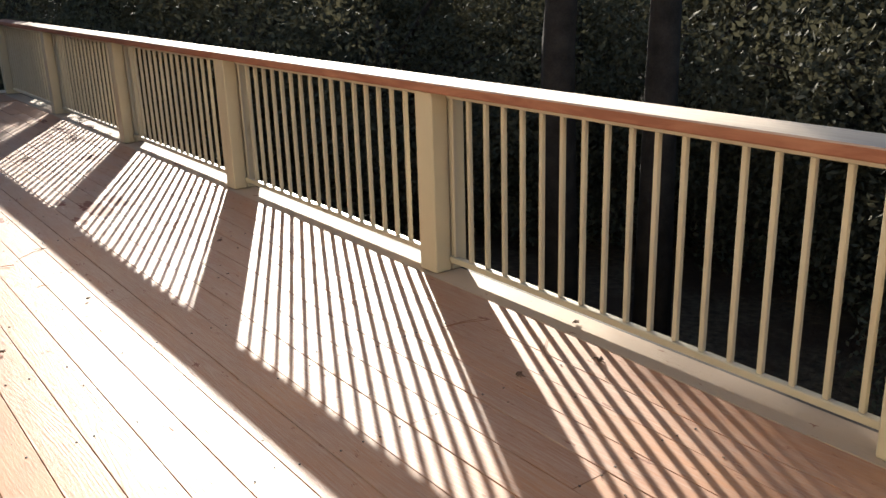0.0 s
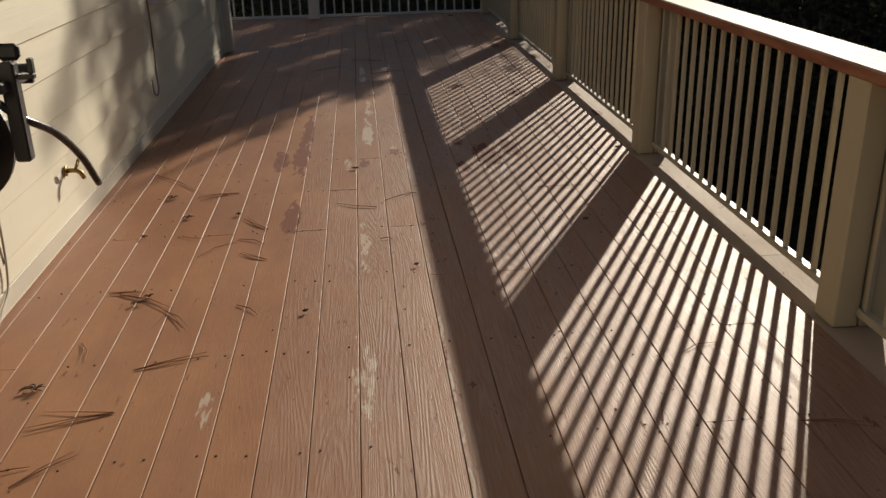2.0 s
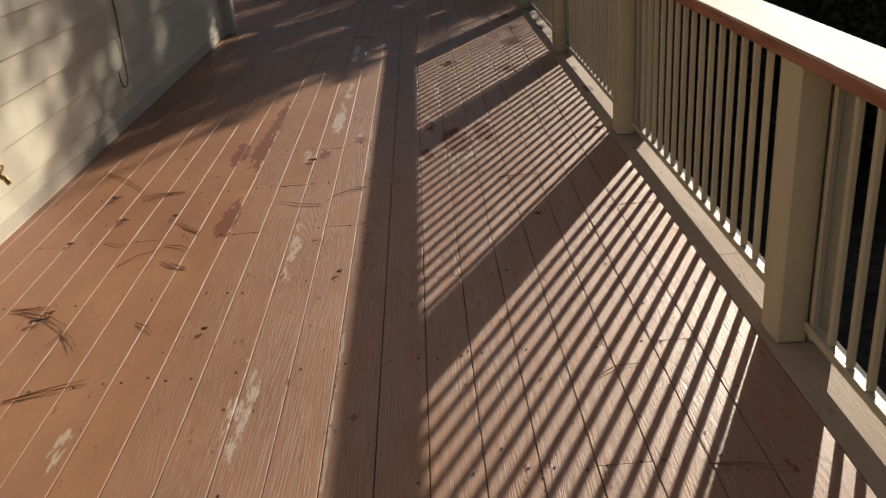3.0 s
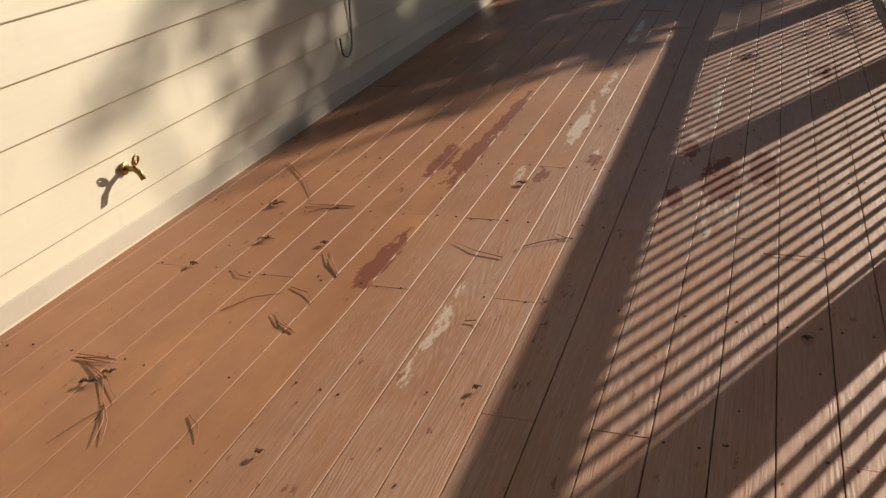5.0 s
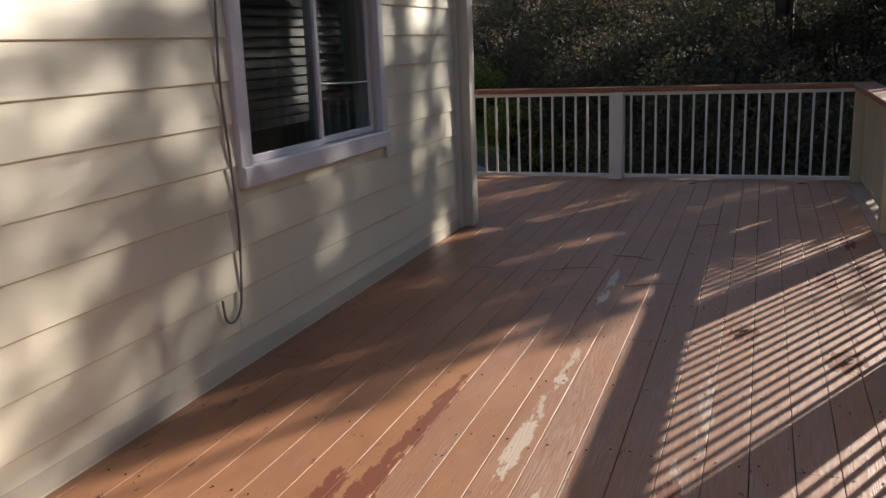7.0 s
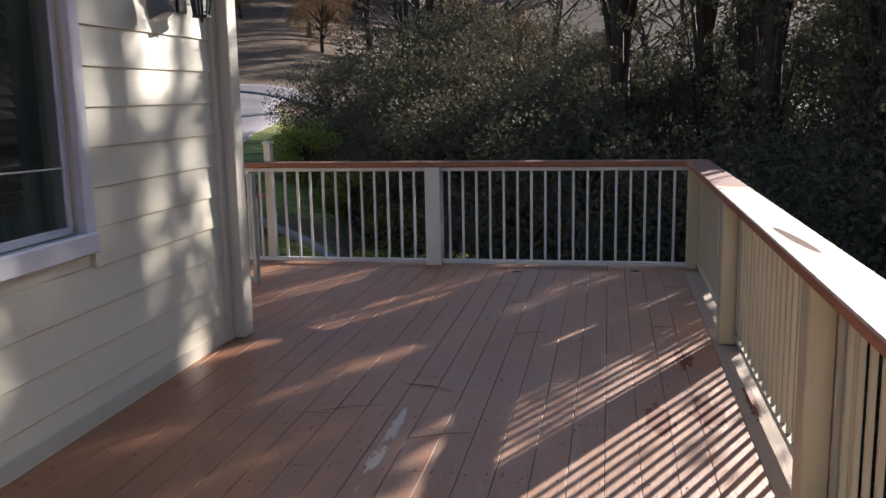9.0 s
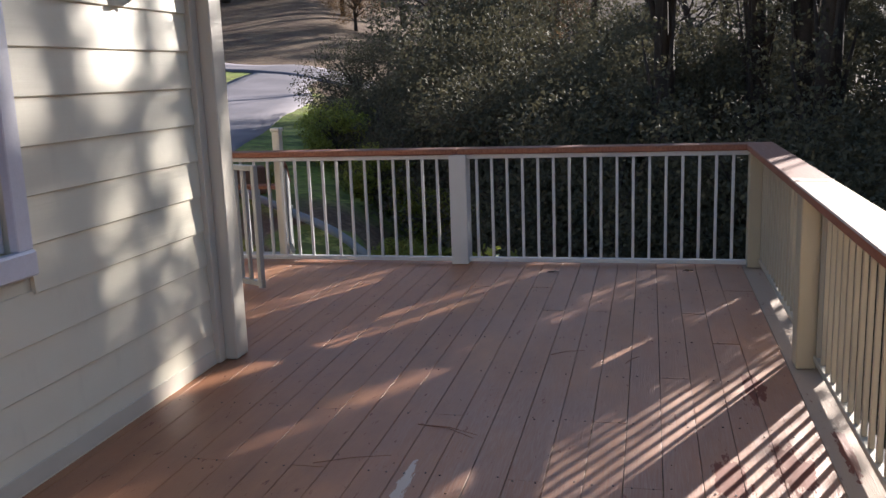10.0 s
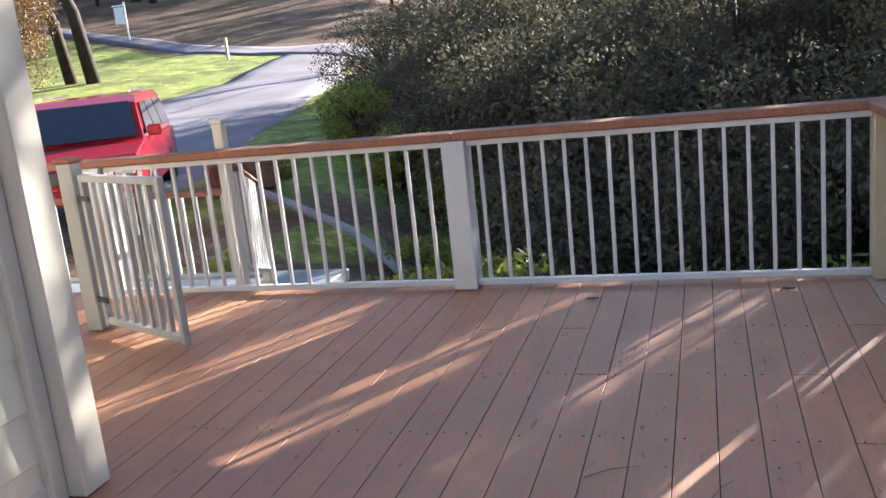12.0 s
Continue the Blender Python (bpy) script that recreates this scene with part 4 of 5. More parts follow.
# each needle by its two ends
for (x0, y0), (x1, y1), bd, tw in (((-0.057, 4.534), (0.105, 4.683), 0.3, False), ((0.254, 4.462), (0.13, 4.559), 0.1, True), ((0.228, 4.848), (0.096, 5.031), 0.08, True),
                                   ((0.021, 5.445), (-0.184, 5.421), 0.05, True), ((-0.043, 5.427), (-0.171, 5.345), 0.0, False), ((-0.351, 4.176), (-0.203, 4.181), 0.0, True),
                                   ((-0.096, 3.992), (0.01, 3.825), 0.15, True), ((-0.079, 3.983), (-0.14, 3.80), 0.0, False), ((-0.307, 4.167), (-0.071, 3.984), 0.2, True),
                                   ((0.099, 4.736), (0.223, 4.64), 0.3, False), ((-0.171, 4.812), (-0.074, 4.765), -0.5, False), ((-0.526, 5.888), (-0.211, 5.448), 0.15, False),
                                   ((0.757, 4.644), (0.81, 4.621), 0.6, False), ((0.799, 5.201), (0.965, 5.297), 0.1, False), ((0.965, 5.297), (0.90, 5.33), 0.3, False),
                                   ((-0.108, 3.522), (0.127, 3.607), 0.03, True), ((-0.106, 3.257), (-0.355, 3.184), -0.03, True), ((-0.106, 3.257), (-0.326, 3.30), 0.03, False),
                                   ((-0.386, 2.962), (-0.271, 2.987), 0.05, False), ((-0.341, 3.754), (-0.30, 3.606), 0.2, True), ((-0.56, 2.85), (-0.42, 3.05), 0.1, True),
                                   ((-0.30, 2.90), (-0.16, 3.05), 0.05, True), ((-0.40, 3.0), (-0.5, 3.15), 0.3, False), ((0.18, 4.0), (0.26, 3.9), 0.2, False),
                                   ((0.75, 5.1), (0.55, 5.2), 0.2, False), ((1.62, 5.3), (1.86, 5.28), 0.0, False), ((2.05, 2.4), (2.2, 2.6), 0.2, True), ((1.95, 2.95), (2.15, 2.9), 0.1, True),
                                   ((1.75, 3.4), (1.9, 3.45), 0.3, False), ((1.55, 3.0), (1.62, 3.16), 0.1, False), ((0.8, 8.8), (1.1, 8.9), 0.1, False), ((1.1, 10.6), (1.28, 10.68), 0.2, False),
                                   ((1.5, 10.5), (1.58, 10.62), 0.1, False), ((0.3, 9.1), (0.6, 9.2), 0.1, False), ((0.62, 9.55), (0.9, 9.45), 0.2, True)):
    needle((x0, y0), math.hypot(x1 - x0, y1 - y0), math.degrees(math.atan2(y1 - y0, x1 - x0)), bd, tw)
for at, sz in (((-0.40, 3.432), 0.055), ((-0.208, 4.069), 0.035), ((-0.328, 5.405), 0.05), ((-0.19, 5.078), 0.045), ((0.64, 5.802), 0.032), ((-0.35, 4.82), 0.025), ((-0.18, 4.125), 0.025),
               ((0.06, 5.08), 0.02), ((1.48, 8.08), 0.05), ((1.92, 7.77), 0.045), ((2.25, 6.0), 0.03), ((1.75, 4.75), 0.025), ((2.2, 2.3), 0.05), ((2.40, 2.62), 0.025),
               ((1.9, 2.4), 0.035), ((0.9, 12.6), 0.05), ((1.9, 12.7), 0.05), ((0.45, 3.9), 0.016), ((0.9, 4.3), 0.016)):
    curled(at, sz, 30)
# crumbs of bark and seed scattered over the boards
crumb_rng = random.Random(77)
bm = bmesh.new()
for k in range(260):
    cx, cy, r = crumb_rng.uniform(-0.65, 2.25), crumb_rng.uniform(1.2, 12.6), crumb_rng.uniform(0.002, 0.006)
    box(bm, cx, cx + r, cy, cy + r * crumb_rng.uniform(0.6, 1.8), 0.0004, 0.0004 + r * 0.5)
tagged(part("deck_crumbs", bm, M_LEAF_DRY), "small dark crumbs of bark and seed on the deck boards", "debris", kind="stuff")


# ---- car ----
def build_car(at, turn):
    ob = thing("car", pose(*at, 0, 0, turn), "glossy red van with a large tinted windscreen parked on the drive", "car")
    # x: across, y: nose towards -y
    L, W = 4.9, 1.9
    prof = [(-2.45, 0.45), (-2.45, 0.75), (-2.3, 0.95), (-1.35, 1.12), (-0.75, 1.62), (-0.4, 1.72), (1.9, 1.74), (2.3, 1.66), (2.45, 1.0), (2.45, 0.45)]
    lower = [(-2.45, 0.35), (-2.46, 0.7), (-2.3, 0.93), (-1.3, 1.08), (2.38, 1.08), (2.45, 0.8), (2.45, 0.35)]
    def extrude(bm, pts, x0, x1, inset_top=0.0):
        sides = [[bm.verts.new((x + (-1 if x > 0 else 1) * inset_top * max(0, z - 1.0) / 0.7, y, z)) for y, z in pts] for x in (x0, x1)]
        n = len(pts)
        for k in range(n):
            bm.faces.new((sides[0][k], sides[0][(k + 1) % n], sides[1][(k + 1) % n], sides[1][k]))
        bm.faces.new(sides[0])
        bm.faces.new(sides[1][::-1])
        return bm
    body = extrude(bmesh.new(), lower, -W / 2, W / 2)
    bmesh.ops.bevel(body, geom=list(body.edges), offset=0.05, segments=2, affect="EDGES")
    body_ob = part("body", body, M_CARRED, ob, smooth=False)
    cabin = extrude(bmesh.new(), [(-1.32, 1.06), (-0.72, 1.60), (-0.4, 1.70), (1.9, 1.72), (2.28, 1.62), (2.4, 1.06)], -W / 2 + 0.03, W / 2 - 0.03, 0.16)
    part("roof", cabin, M_CARRED, ob)
    glass = bmesh.new()
    wx = W / 2 - 0.14
    def quad(p, t=0.012):
        f = [glass.verts.new(q) for q in p]
        glass.faces.new(f)
    quad([(-wx, -1.30, 1.10), (wx, -1.30, 1.10), (wx - 0.1, -0.76, 1.60), (-wx + 0.1, -0.76, 1.60)])
    bmesh.ops.translate(glass, verts=glass.verts, vec=(0, -0.025, 0.02))
    bmesh.ops.solidify(glass, geom=glass.faces[:], thickness=0.01)
    part("windscreen", glass, M_CARGLASS, ob, "tinted windscreen")
    for s in (-1, 1):
        for y0, y1, slope in ((-0.95, 0.0, 0.42), (0.08, 1.0, 0.0), (1.08, 2.1, -0.1)):
            bm = bmesh.new()
            xa, xb = s * (W / 2 - 0.035), s * (W / 2 - 0.145)
            v = [bm.verts.new(p) for p in ((xa, y0, 1.12), (xa, y1, 1.12), (xb, y1 + min(slope, 0), 1.58), (xb, y0 + max(slope, 0), 1.58))]
            bm.faces.new(v)
            bmesh.ops.translate(bm, verts=bm.verts, vec=(s * 0.008, 0, 0))
            bmesh.ops.solidify(bm, geom=bm.faces[:], thickness=0.008)
            part("side_window", bm, M_CARGLASS, ob, "tinted side window")
        bm = boxmesh(s * 0.93 if s > 0 else -1.13, 1.13 if s > 0 else -0.93, -1.0, -0.88, 1.08, 1.24, 0.02)
        part("mirror", bm, M_CARRED, ob)
        bm = boxmesh(s * 0.75 - 0.13, s * 0.75 + 0.13, -2.49, -2.40, 0.68, 0.84, 0.02)
        part("headlight", bm, M_LAMPLENS, ob, "clear headlight")
        for yy in (-1.5, 1.55):
            x0 = s * (W / 2 - 0.2) if s > 0 else -W / 2 - 0.012
            x0 = (W / 2 - 0.2) if s > 0 else (-W / 2 - 0.015)
            wheel = new("wheel")
            wheel.parent = ob
            part("tyre", disc(bmesh.new(), (x0, yy, 0.35), "x", 0.2, 0.35, 0.215, 28), M_TYRE, wheel)
            bm = disc(bmesh.new(), (x0 + 0.02, yy, 0.35), "x", 0.0, 0.2, 0.17, 20)
            part("rim", bm, M_CHROME, wheel)
    part("bumper", boxmesh(-0.9, 0.9, -2.54, -2.42, 0.38, 0.58, 0.03), M_CARRED, ob)
    part("grille", boxmesh(-0.5, 0.5, -2.5, -2.44, 0.64, 0.82, 0.01), M_BLACK, ob)
    part("roof_rail", tube(tube(bmesh.new(), [(0.66, -0.2, 1.76), (0.66, 1.8, 1.77)], 0.02, 6), [(-0.66, -0.2, 1.76), (-0.66, 1.8, 1.77)], 0.02, 6), M_CHROME, ob)


build_car((-7.75, 20.0, terrain(-7.75, 20.0) - 0.02), 27)


# ---- trees ----
def leaf_cloud(seed, centres, count, size, flat=0.5):
    """Many small folded leaves scattered round clump centres (x, y, z, radius)."""
    rng = np.random.default_rng(seed)
    c = np.array(centres)
    pick = rng.choice(len(c), count, p=c[:, 3] ** 2 / (c[:, 3] ** 2).sum())
    d = rng.normal(size=(count, 3))
    d /= np.linalg.norm(d, axis=1)[:, None]
    r = c[pick, 3] * rng.uniform(0.25, 1.0, count) ** 0.5
    p = c[pick, :3] + d * r[:, None] * (1, 1, 0.75)
    a = rng.normal(size=(count, 3))
    a /= np.linalg.norm(a, axis=1)[:, None]
    b = np.cross(a, rng.normal(size=(count, 3)))
    b /= np.linalg.norm(b, axis=1)[:, None]
    s = size * rng.uniform(0.6, 1.3, count)[:, None]
    verts = np.stack([p - a * s, p + b * s * flat, p + a * s, p - b * s * flat], 1).reshape(-1, 3)
    faces = np.arange(count * 4).reshape(-1, 4)
    me = bpy.data.meshes.new("crown")
    me.from_pydata(verts.tolist(), [], faces.tolist())
    return me


def clumps(seed, n, rx, rz, z0, rmin, rmax):
    rng = random.Random(seed)
    out = []
    while len(out) < n:
        x, y, z = rng.uniform(-1, 1), rng.uniform(-1, 1), rng.uniform(-1, 1)
        q = x * x + y * y + z * z
        if 0.12 < q < 1:
            out.append((x * rx, y * rx, z0 + rz + z * rz, rng.uniform(rmin, rmax)))
    return out


def build_tree(name, seed, height, rx, z0, count, size, leaf, label, trunk_r=0.2, nclump=60, category="tree", clump_r=(0.5, 1.1), clear=None):
    ob = thing(name, (0, 0, -60), label, category, name.replace("_", " ") + "s near the house")
    cl = clumps(seed, nclump, rx, (height - z0) / 2, z0, *clump_r)
    if clear:
        cl = [c for c in cl if clear(c)]
    me = leaf_cloud(seed, cl, count, size)
    me.materials.append(leaf)
    rng = random.Random(seed + 5)
    bm = bmesh.new()
    lean = rng.uniform(-0.4, 0.4)
    top = Vector((lean, lean * 0.5, height * 0.75))
    tube(bm, [(0, 0, -0.4), (0.05, 0, height * 0.25), (lean * 0.5, 0, height * 0.5), top], [trunk_r * 1.35, trunk_r, trunk_r * 0.7, trunk_r * 0.2], 9)
    for c in cl[:26]:
        base = Vector((lean * 0.3, 0, max(0.3, min(height * 0.6, c[2] * 0.6))))
        mid = base.lerp(Vector(c[:3]), 0.55) + Vector((0, 0, 0.15 * rx * rng.random()))
        tube(bm, [base, mid, c[:3]], [trunk_r * 0.42, trunk_r * 0.22, 0.012], 5)
    part("trunk", bm, M_BARK, ob, smooth=True)
    part("crown", me, None, ob)
    return ob


OAKS = [build_tree("oak_tree", s, 8.0, 3.6, 0.6, 34000, 0.055, M_OAK, "dense dark evergreen oak with small glossy leaves on the slope", 0.24, 90) for s in (3, 8)]
BIG = build_tree("tall_oak_tree", 21, 12.5, 4.6, 1.2, 46000, 0.075, M_OAK, "tall evergreen oak whose broken crown dapples the deck", 0.3, 92, clump_r=(0.45, 0.85))
LOW = build_tree("small_oak_tree", 14, 5.0, 2.6, 0.1, 24000, 0.05, M_OAK, "low dark evergreen oak thicket below the railing", 0.14, 70)
SHRUB = build_tree("shrub", 31, 1.5, 1.0, 0.05, 6000, 0.042, M_SHRUB, "yellow-green leafy shrub on the bank, sunlight put into its leaf colours", 0.04, 34, "shrub", (0.2, 0.4))
COLUMN = build_tree("slender_oak_tree", 71, 14.0, 0.85, 1.6, 10500, 0.05, M_OAK, "slender evergreen oak with a dense narrow crown", 0.2, 170, clump_r=(0.12, 0.26))
THIN = build_tree("slender_oak_tree", 72, 14.0, 0.85, 1.6, 5200, 0.045, M_OAK, "slender evergreen oak with a thin see-through crown", 0.2, 190, clump_r=(0.12, 0.28))
PINE = build_tree("pine_tree", 61, 18.0, 2.8, 10.8, 16000, 0.09, M_OAK, "tall pine with a straight dark trunk and a high crown", 0.24, 46)
RUSSET = build_tree("russet_tree", 44, 5.5, 2.4, 0.8, 14000, 0.05, M_BROWNLEAF, "thin tree with russet leaves by the lawn", 0.12, 50)


def plant(ob, x, y, scale=1.0, turn=0.0, sink=0.1):
    m = pose(x, y, terrain(x, y) - sink, 0, 0, turn) @ Matrix.Scale(scale, 4)
    made = copy_thing(ob, pose(0, 0, 0))
    made.matrix_basis = m
    return made


rng = random.Random(12)


def across_sun(x, y):
    """Distance to the side of the sun's line over the deck, and distance along it."""
    return x * 0.884 - y * 0.466, x * 0.466 + y * 0.884


# a belt of oaks beyond the long railing and the deck end
spots = []
for ring, count, r0, r1 in ((0, 14, 7.5, 10.0), (1, 20, 12, 17), (2, 24, 19, 28), (3, 26, 31, 48)):
    for k in range(count):
        az = -14 + (150 + 14) * (k + rng.uniform(0.1, 0.9)) / count
        r = rng.uniform(r0, r1)
        x, y = 2.4 + r * math.sin(radians(az)), 6.0 + r * math.cos(radians(az))
        if y > 9 and x < 3.5:
            y += 4.5
        spots.append((ring, x, y))
for ring, x, y in spots:
    u, s = across_sun(x, y)
    base = terrain(x, y)
    kind, full, wide = (LOW, 5.2, 2.9) if ring == 0 else ((OAKS[rng.randrange(2)], 8.4, 4.0) if ring < 3 else (BIG, 12.5, 5.0))
    scale = rng.uniform(0.8, 1.1)
    if y > 34 and x < 12:
        continue
    if s > 0 and -12.5 < u <= -8.5 - wide * scale:
        scale = min(scale, max(0.4, (0.338 * (s - 15.0) - base) / full))
    if s > 0 and -8.5 - wide * scale < u < 2.4 + wide * scale:
        room = max(0.4, 0.338 * (s - (8.0 if u > -2.5 else 11.0) - wide * 0.3) - base)
        if room < 1.6:
            continue
        scale = min(scale, room / full)
        if scale < 0.45:
            kind, full = LOW, 5.2
            scale = min(1.0, room / full)
    plant(kind, x, y, scale, rng.uniform(0, 360))
# the crowns that shade the far half of the deck
for u, s, sc in ((-3.55, 18.0, 0.78), (-4.05, 19.5, 0.92), (-4.75, 24.0, 1.1), (-5.0, 22.5, 1.05), (-5.7, 19.5, 1.0), (-6.5, 21.0, 1.0), (-7.4, 21.5, 1.0), (-8.4, 20.0, 1.0), (1.75, 20.0, 1.0)):
    plant(COLUMN if u > -4.6 else THIN, 0.884 * u + 0.466 * s, -0.466 * u + 0.884 * s, sc, u * 70)

for x, y, sc in ((-0.9, 15.6, 0.6), (0.9, 15.2, 0.55), (1.7, 15.8, 0.8), (-1.3, 18.6, 0.75), (-0.9, 17.4, 0.7), (-0.2, 19.5, 1.1), (2.6, 15.6, 0.9), (-1.9, 19.6, 0.5),
                 (-2.0, 18.3, 0.5), (-1.5, 17.6, 0.45), (-3.9, 17.1, 0.35), (-4.4, 16.6, 0.3), (-5.4, 21.6, 0.3), (0.2, 14.6, 0.35), (2.0, 14.3, 0.4), (1.3, 14.2, 0.25)):
    plant(SHRUB, x, y, sc, x * 90)
for x, y, sc in ((-5.0, 26.5, 0.42), (-6.3, 30.0, 0.6), (-7.0, 35, 0.7), (-4.2, 25.0, 0.5), (-3.0, 27.0, 0.6), (-3.2, 23.4, 0.5), (-1.2, 22.5, 0.9), (-2.2, 26.0, 1.1), (-0.2, 24.0, 1.0), (-3.2, 30.0, 1.2)):
    plant(LOW, x, y, sc, x * 50)
for x, y, sc in ((-5.0, 24.3, 0.9), (-3.6, 22.6, 0.8), (-5.6, 26.5, 0.9), (-2.4, 22.0, 0.9)):
    plant(SHRUB, x, y, sc, x * 70)


for x, y, top in ((0.75, 14.3, -0.75), (-0.25, 14.9, -0.5), (-0.9, 14.9, -0.55), (2.3, 14.5, -0.6)):
    plant(SHRUB, x, y, (top - terrain(x, y) + 0.1) / 1.5, x * 110)


def bare_tree(name, seed, height, radius, label):
    ob = thing(name, (0, 0, -60), label, "tree", name.replace("_", " ") + "s on the bank")
    rng = random.Random(seed)
    bm = bmesh.new()
    pts = [(rng.uniform(-0.15, 0.15) * k, rng.uniform(-0.15, 0.15) * k, height * k / 5 - 0.3) for k in range(6)]
    tube(bm, pts, [radius * (1.15 - 0.18 * k) for k in range(6)], 9)
    part("trunk", bm, M_BARK, ob, smooth=True)
    bm = bmesh.new()
    for k in range(26):
        h = rng.uniform(0.3, 0.95)
        a = rng.uniform(0, math.tau)
        ln = (1.1 - h) * height * 0.5
        i = min(4, int(h * 5))
        base = Vector(pts[i]).lerp(Vector(pts[i + 1]), h * 5 - i)
        tip = base + Vector((math.cos(a) * ln, math.sin(a) * ln, ln * rng.uniform(0.3, 0.9)))
        midp = base.lerp(tip, 0.5) + Vector((0, 0, ln * 0.08))
        tube(bm, [base, midp, tip], [radius * 0.3 * (1.2 - h), radius * 0.16, 0.008], 5)
        for j in range(5):
            q = base.lerp(tip, rng.uniform(0.4, 1.0))
            w = Vector((rng.uniform(-1, 1), rng.uniform(-1, 1), rng.uniform(0.0, 1))) * ln * 0.3
            tube(bm, [q, q + w], [0.018, 0.005], 4)
    part("bare_crown", bm, M_BARK, ob)
    return ob


BARE = [bare_tree("bare_tree", s, 13, 0.2, "tall bare brown tree trunk with thin branches") for s in (2, 9)]
for x, y, sc in ((-23.6, 39.7, 1.15), (-22.3, 39.4, 1.3)):
    tree = plant(BARE[0], x, y, sc, 200)
    tree.matrix_basis = Matrix.Translation(tree.matrix_basis.translation) @ pose(0, 0, 0, 0, -12, 0) @ tree.matrix_basis.to_3x3().to_4x4()
for x, y, sc in ((-3.0, 41, 1.0), (-0.5, 45, 1.1), (3, 47, 1.0), (-5.5, 38, 0.9), (1.5, 40, 1.0), (5, 52, 1.2), (-7.5, 48, 1.0)):
    plant(BARE[int(y) % 2], x, y, sc, x * 61)
for k in range(26):
    az, r = rng.uniform(-46, -4), rng.uniform(60, 92)
    plant(RUSSET, 1.6 + r * math.sin(radians(az)), 8 + r * math.cos(radians(az)), rng.uniform(0.5, 1.1), k * 47)
plant(RUSSET, -21.5, 33.0, 1.0, 20)
plant(RUSSET, -24.5, 36.0, 1.0, 120)
for k in range(46):
    az = rng.uniform(-52, -6)
    r = rng.uniform(58, 105)
    x, y = 1.6 + r * math.sin(radians(az)), 8 + r * math.cos(radians(az))
    plant(BARE[k % 2], x, y, rng.uniform(0.8, 1.6), rng.uniform(0, 360))
for k in range(16):
    az = -56 + k * 4.2
    r = 118 + 12 * (k % 3)
    plant(BIG, 1.6 + r * math.sin(radians(az)), 8 + r * math.cos(radians(az)), rng.uniform(1.0, 1.5), k * 50)
for x, y, sc in ((6.65, 7.07, 0.75), (7.35, 6.3, 0.72), (9.9, 10.3, 1.0), (15.5, 8.0, 1.0), (16.5, 3.0, 1.0), (13.0, 16.0, 1.1), (19.0, 12.0, 1.1)):
    plant(PINE, x, y, sc, x * 77)
for master in OAKS + [PINE, COLUMN, THIN, BIG, LOW, SHRUB, RUSSET] + BARE:
    for child in list(master.children_recursive):
        bpy.data.objects.remove(child)
    bpy.data.objects.remove(master)


# ---- small things on the lawn ----
def build_sign(x, y):
    z = terrain(x, y)
    ob = thing("lawn_sign", (x, y, z), "small white board hung from a post on the lawn", "sign")
    part("post", boxmesh(0.42, 0.5, -0.04, 0.04, -0.2, 2.1, 0.005), M_WHITE, ob)
    part("arm", boxmesh(-0.3, 0.42, -0.03, 0.03, 1.9, 1.98, 0.004), M_WHITE, ob)
    part("panel", boxmesh(-0.25, 0.38, -0.015, 0.015, 0.95, 1.85, 0.004), M_WHITE, ob)


build_sign(-29.7, 52.4)
z = terrain(-20.0, 46.5)
ob = part("marker_post", boxmesh(-0.06, 0.06, -0.06, 0.06, -0.2, 1.0, 0.01), M_POST)
ob.matrix_world = pose(-20.0, 46.5, z)
tagged(ob, "short weathered wooden marker post beside the drive", "post")

pts = [(-6.2, 21.2), (-5.1, 20.2), (-4.1, 19.5), (-2.9, 18.6), (-1.8, 17.8), (-1.0, 16.6), (-0.4, 15.4)]
bm = tube(bmesh.new(), smooth_line([(x, y, terrain(x, y) + 0.12) for x, y in pts]), 0.07, 8)
tagged(part("edging_pipe", bm, M_CONCRETE, smooth=True), "grey pipe edging curving along the planted bank", "pipe")
bm = boxmesh(-0.5, 0.5, -0.15, 0.15, 0.0, 0.5, 0.03)
ob = part("planter_box", bm, M_EARTH)
ob.matrix_world = pose(-5.6, 20.6, terrain(-5.6, 20.6), 0, 0, 40)
tagged(ob, "reddish-brown low garden wall block on the bank", "garden wall")

# ---- deck boards, laid last ----
PITCH, GAP = 0.1455, 0.0032
board_meshes = {}


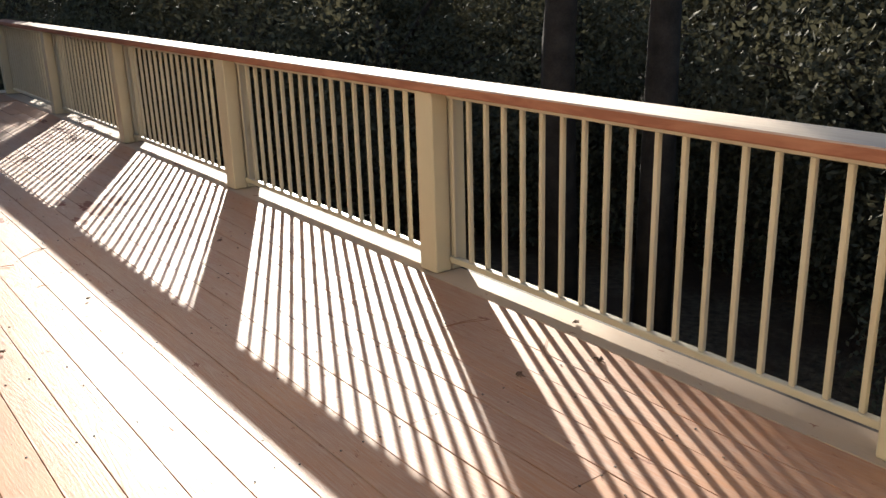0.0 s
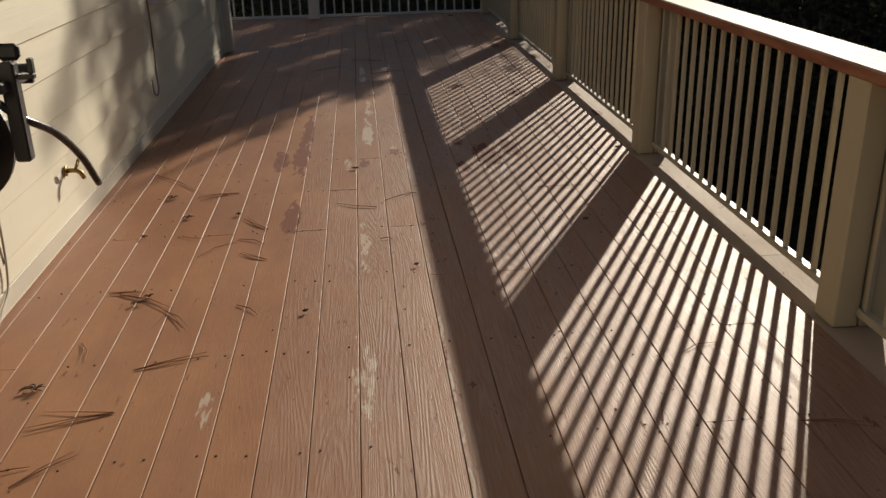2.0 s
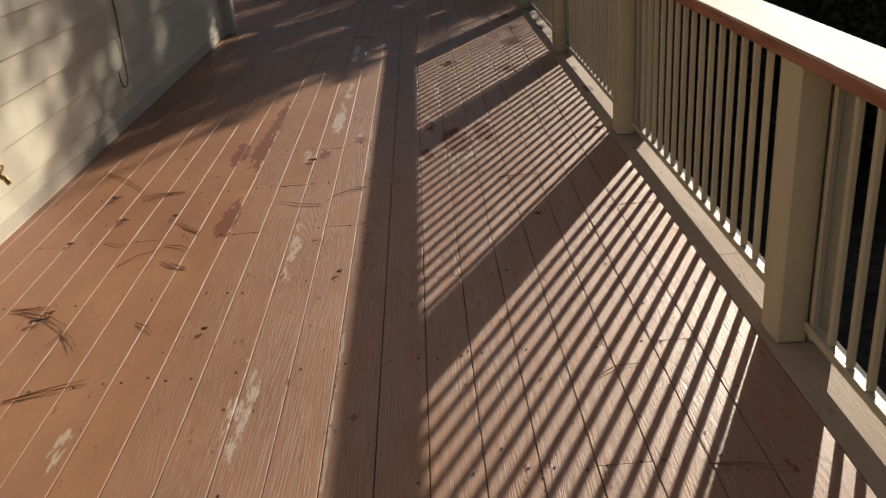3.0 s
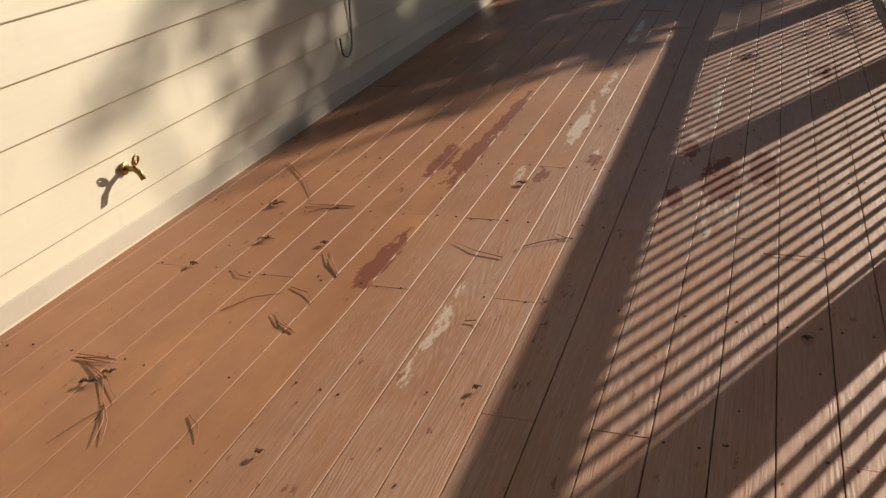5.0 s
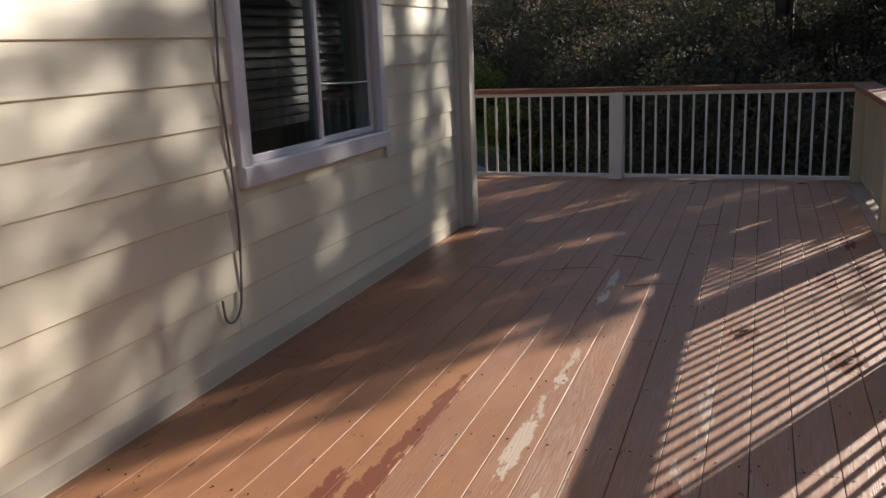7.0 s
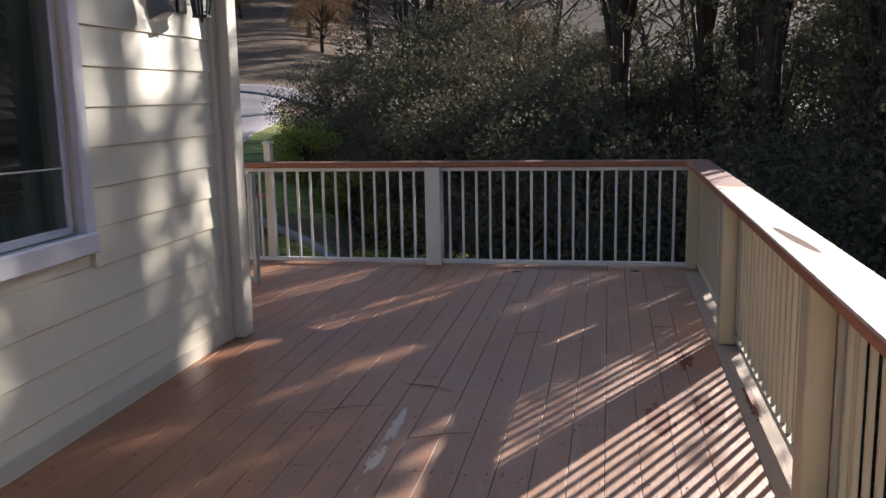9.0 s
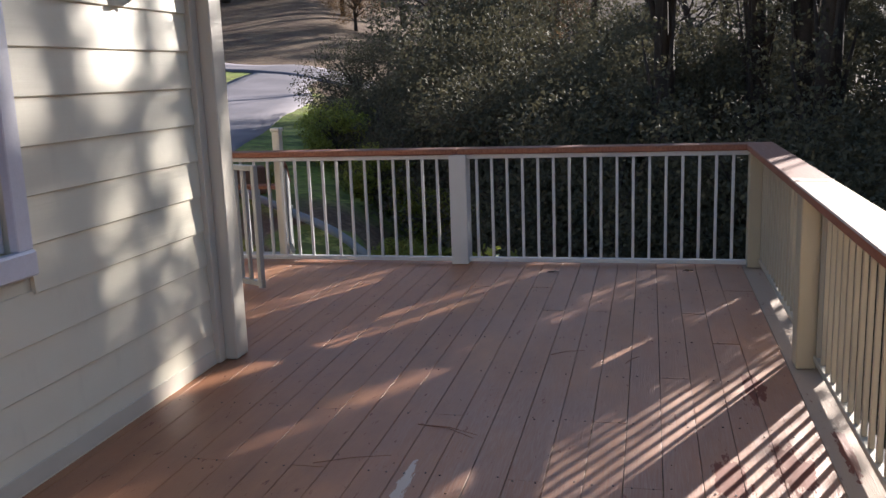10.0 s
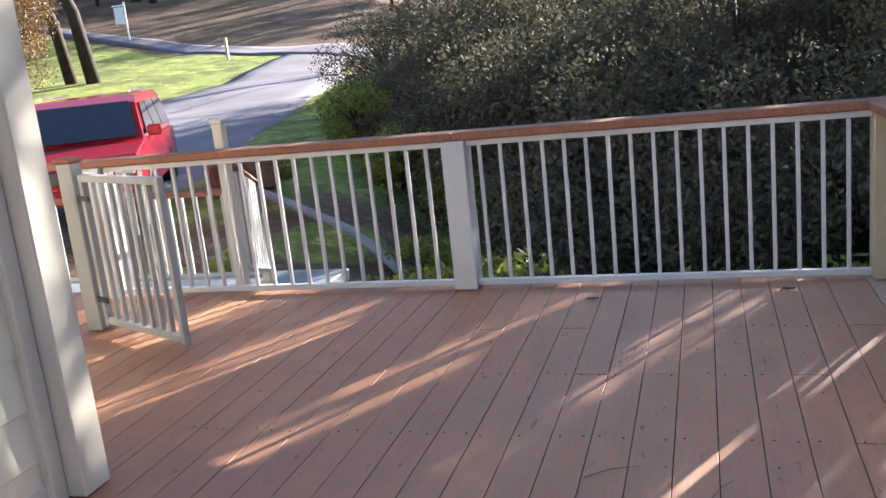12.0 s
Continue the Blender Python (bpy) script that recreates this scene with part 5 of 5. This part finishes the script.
def board(y0, y1, x, wide=PITCH - GAP, parent=deck):
    """One chamfered plank from y0 to y1."""
    key = (round(y1 - y0, 3), wide)
    if key not in board_meshes:
        bm = bmesh.new()
        w, c = wide, 0.0013
        prof = [(0, -0.038), (w, -0.038), (w, -c), (w - c, 0), (c, 0), (0, -c)]
        ends = [[bm.verts.new((u, yy, z)) for u, z in prof] for yy in (0.0015, key[0] - 0.0015)]
        for k in range(6):
            bm.faces.new((ends[0][k], ends[0][(k + 1) % 6], ends[1][(k + 1) % 6], ends[1][k]))
        bm.faces.new(ends[0])
        bm.faces.new(ends[1][::-1])
        board_meshes[key] = mesh_of("deck_board", bm, M_DECK)
    ob = new("deck_board", board_meshes[key])
    ob.parent = parent
    ob.matrix_local = pose(x, y0, board.rng.uniform(-0.0012, 0.0006), 0, board.rng.uniform(-0.12, 0.12), 0)


board.rng = random.Random(4)
JOINTS = {8: 4.81, 9: 5.42, 10: 6.03, 14: 4.20, 16: 5.42}
FIRST = 0.508 - 9 * PITCH
COURSES = [(FIRST + PITCH * c, PITCH - GAP) for c in range(21)]
COURSES[0] = (-0.704, FIRST + PITCH - GAP + 0.704)
COURSES[20] = (FIRST + PITCH * 20, 2.305 - FIRST - PITCH * 20)
COURSES += [(2.3085, 0.18)]
nails = bmesh.new()
for col, (x, wide) in enumerate(COURSES):
    first = JOINTS.get(col, 0.54 + 0.61 * ((col * 5) % 9))
    cuts = [-3.2]
    yy = first
    while yy - 3.66 > -2.6:
        yy -= 3.66
    while yy < 12.4:
        cuts.append(yy)
        yy += 3.66
    cuts.append(13.03)
    for a, b in zip(cuts, cuts[1:]):
        board(a, b, x, wide)
for c in range(31):
    board(WALL_END + 0.06, 13.03, -0.707 - PITCH * (c + 1) + GAP)
for x, wide in COURSES[1:20]:
    for j in range(27):
        for dx in (0.03, 0.112):
            if board.rng.random() < 0.62:
                cx, cy = x + dx + board.rng.uniform(-0.006, 0.006), -2.51 + j * 0.61 + board.rng.uniform(-0.015, 0.015)
                v = [nails.verts.new((cx + 0.0042 * math.cos(a), cy + 0.0042 * math.sin(a), h)) for h in (0.0, 0.0025) for a in np.linspace(0, math.tau, 6, endpoint=False)]
                nails.faces.new(v[6:])
                for q in range(6):
                    nails.faces.new((v[q], v[(q + 1) % 6], v[6 + (q + 1) % 6], v[6 + q]))
tagged(part("nail_heads", nails, M_NAIL, deck), "rusty nail heads in the deck boards", kind="stuff")
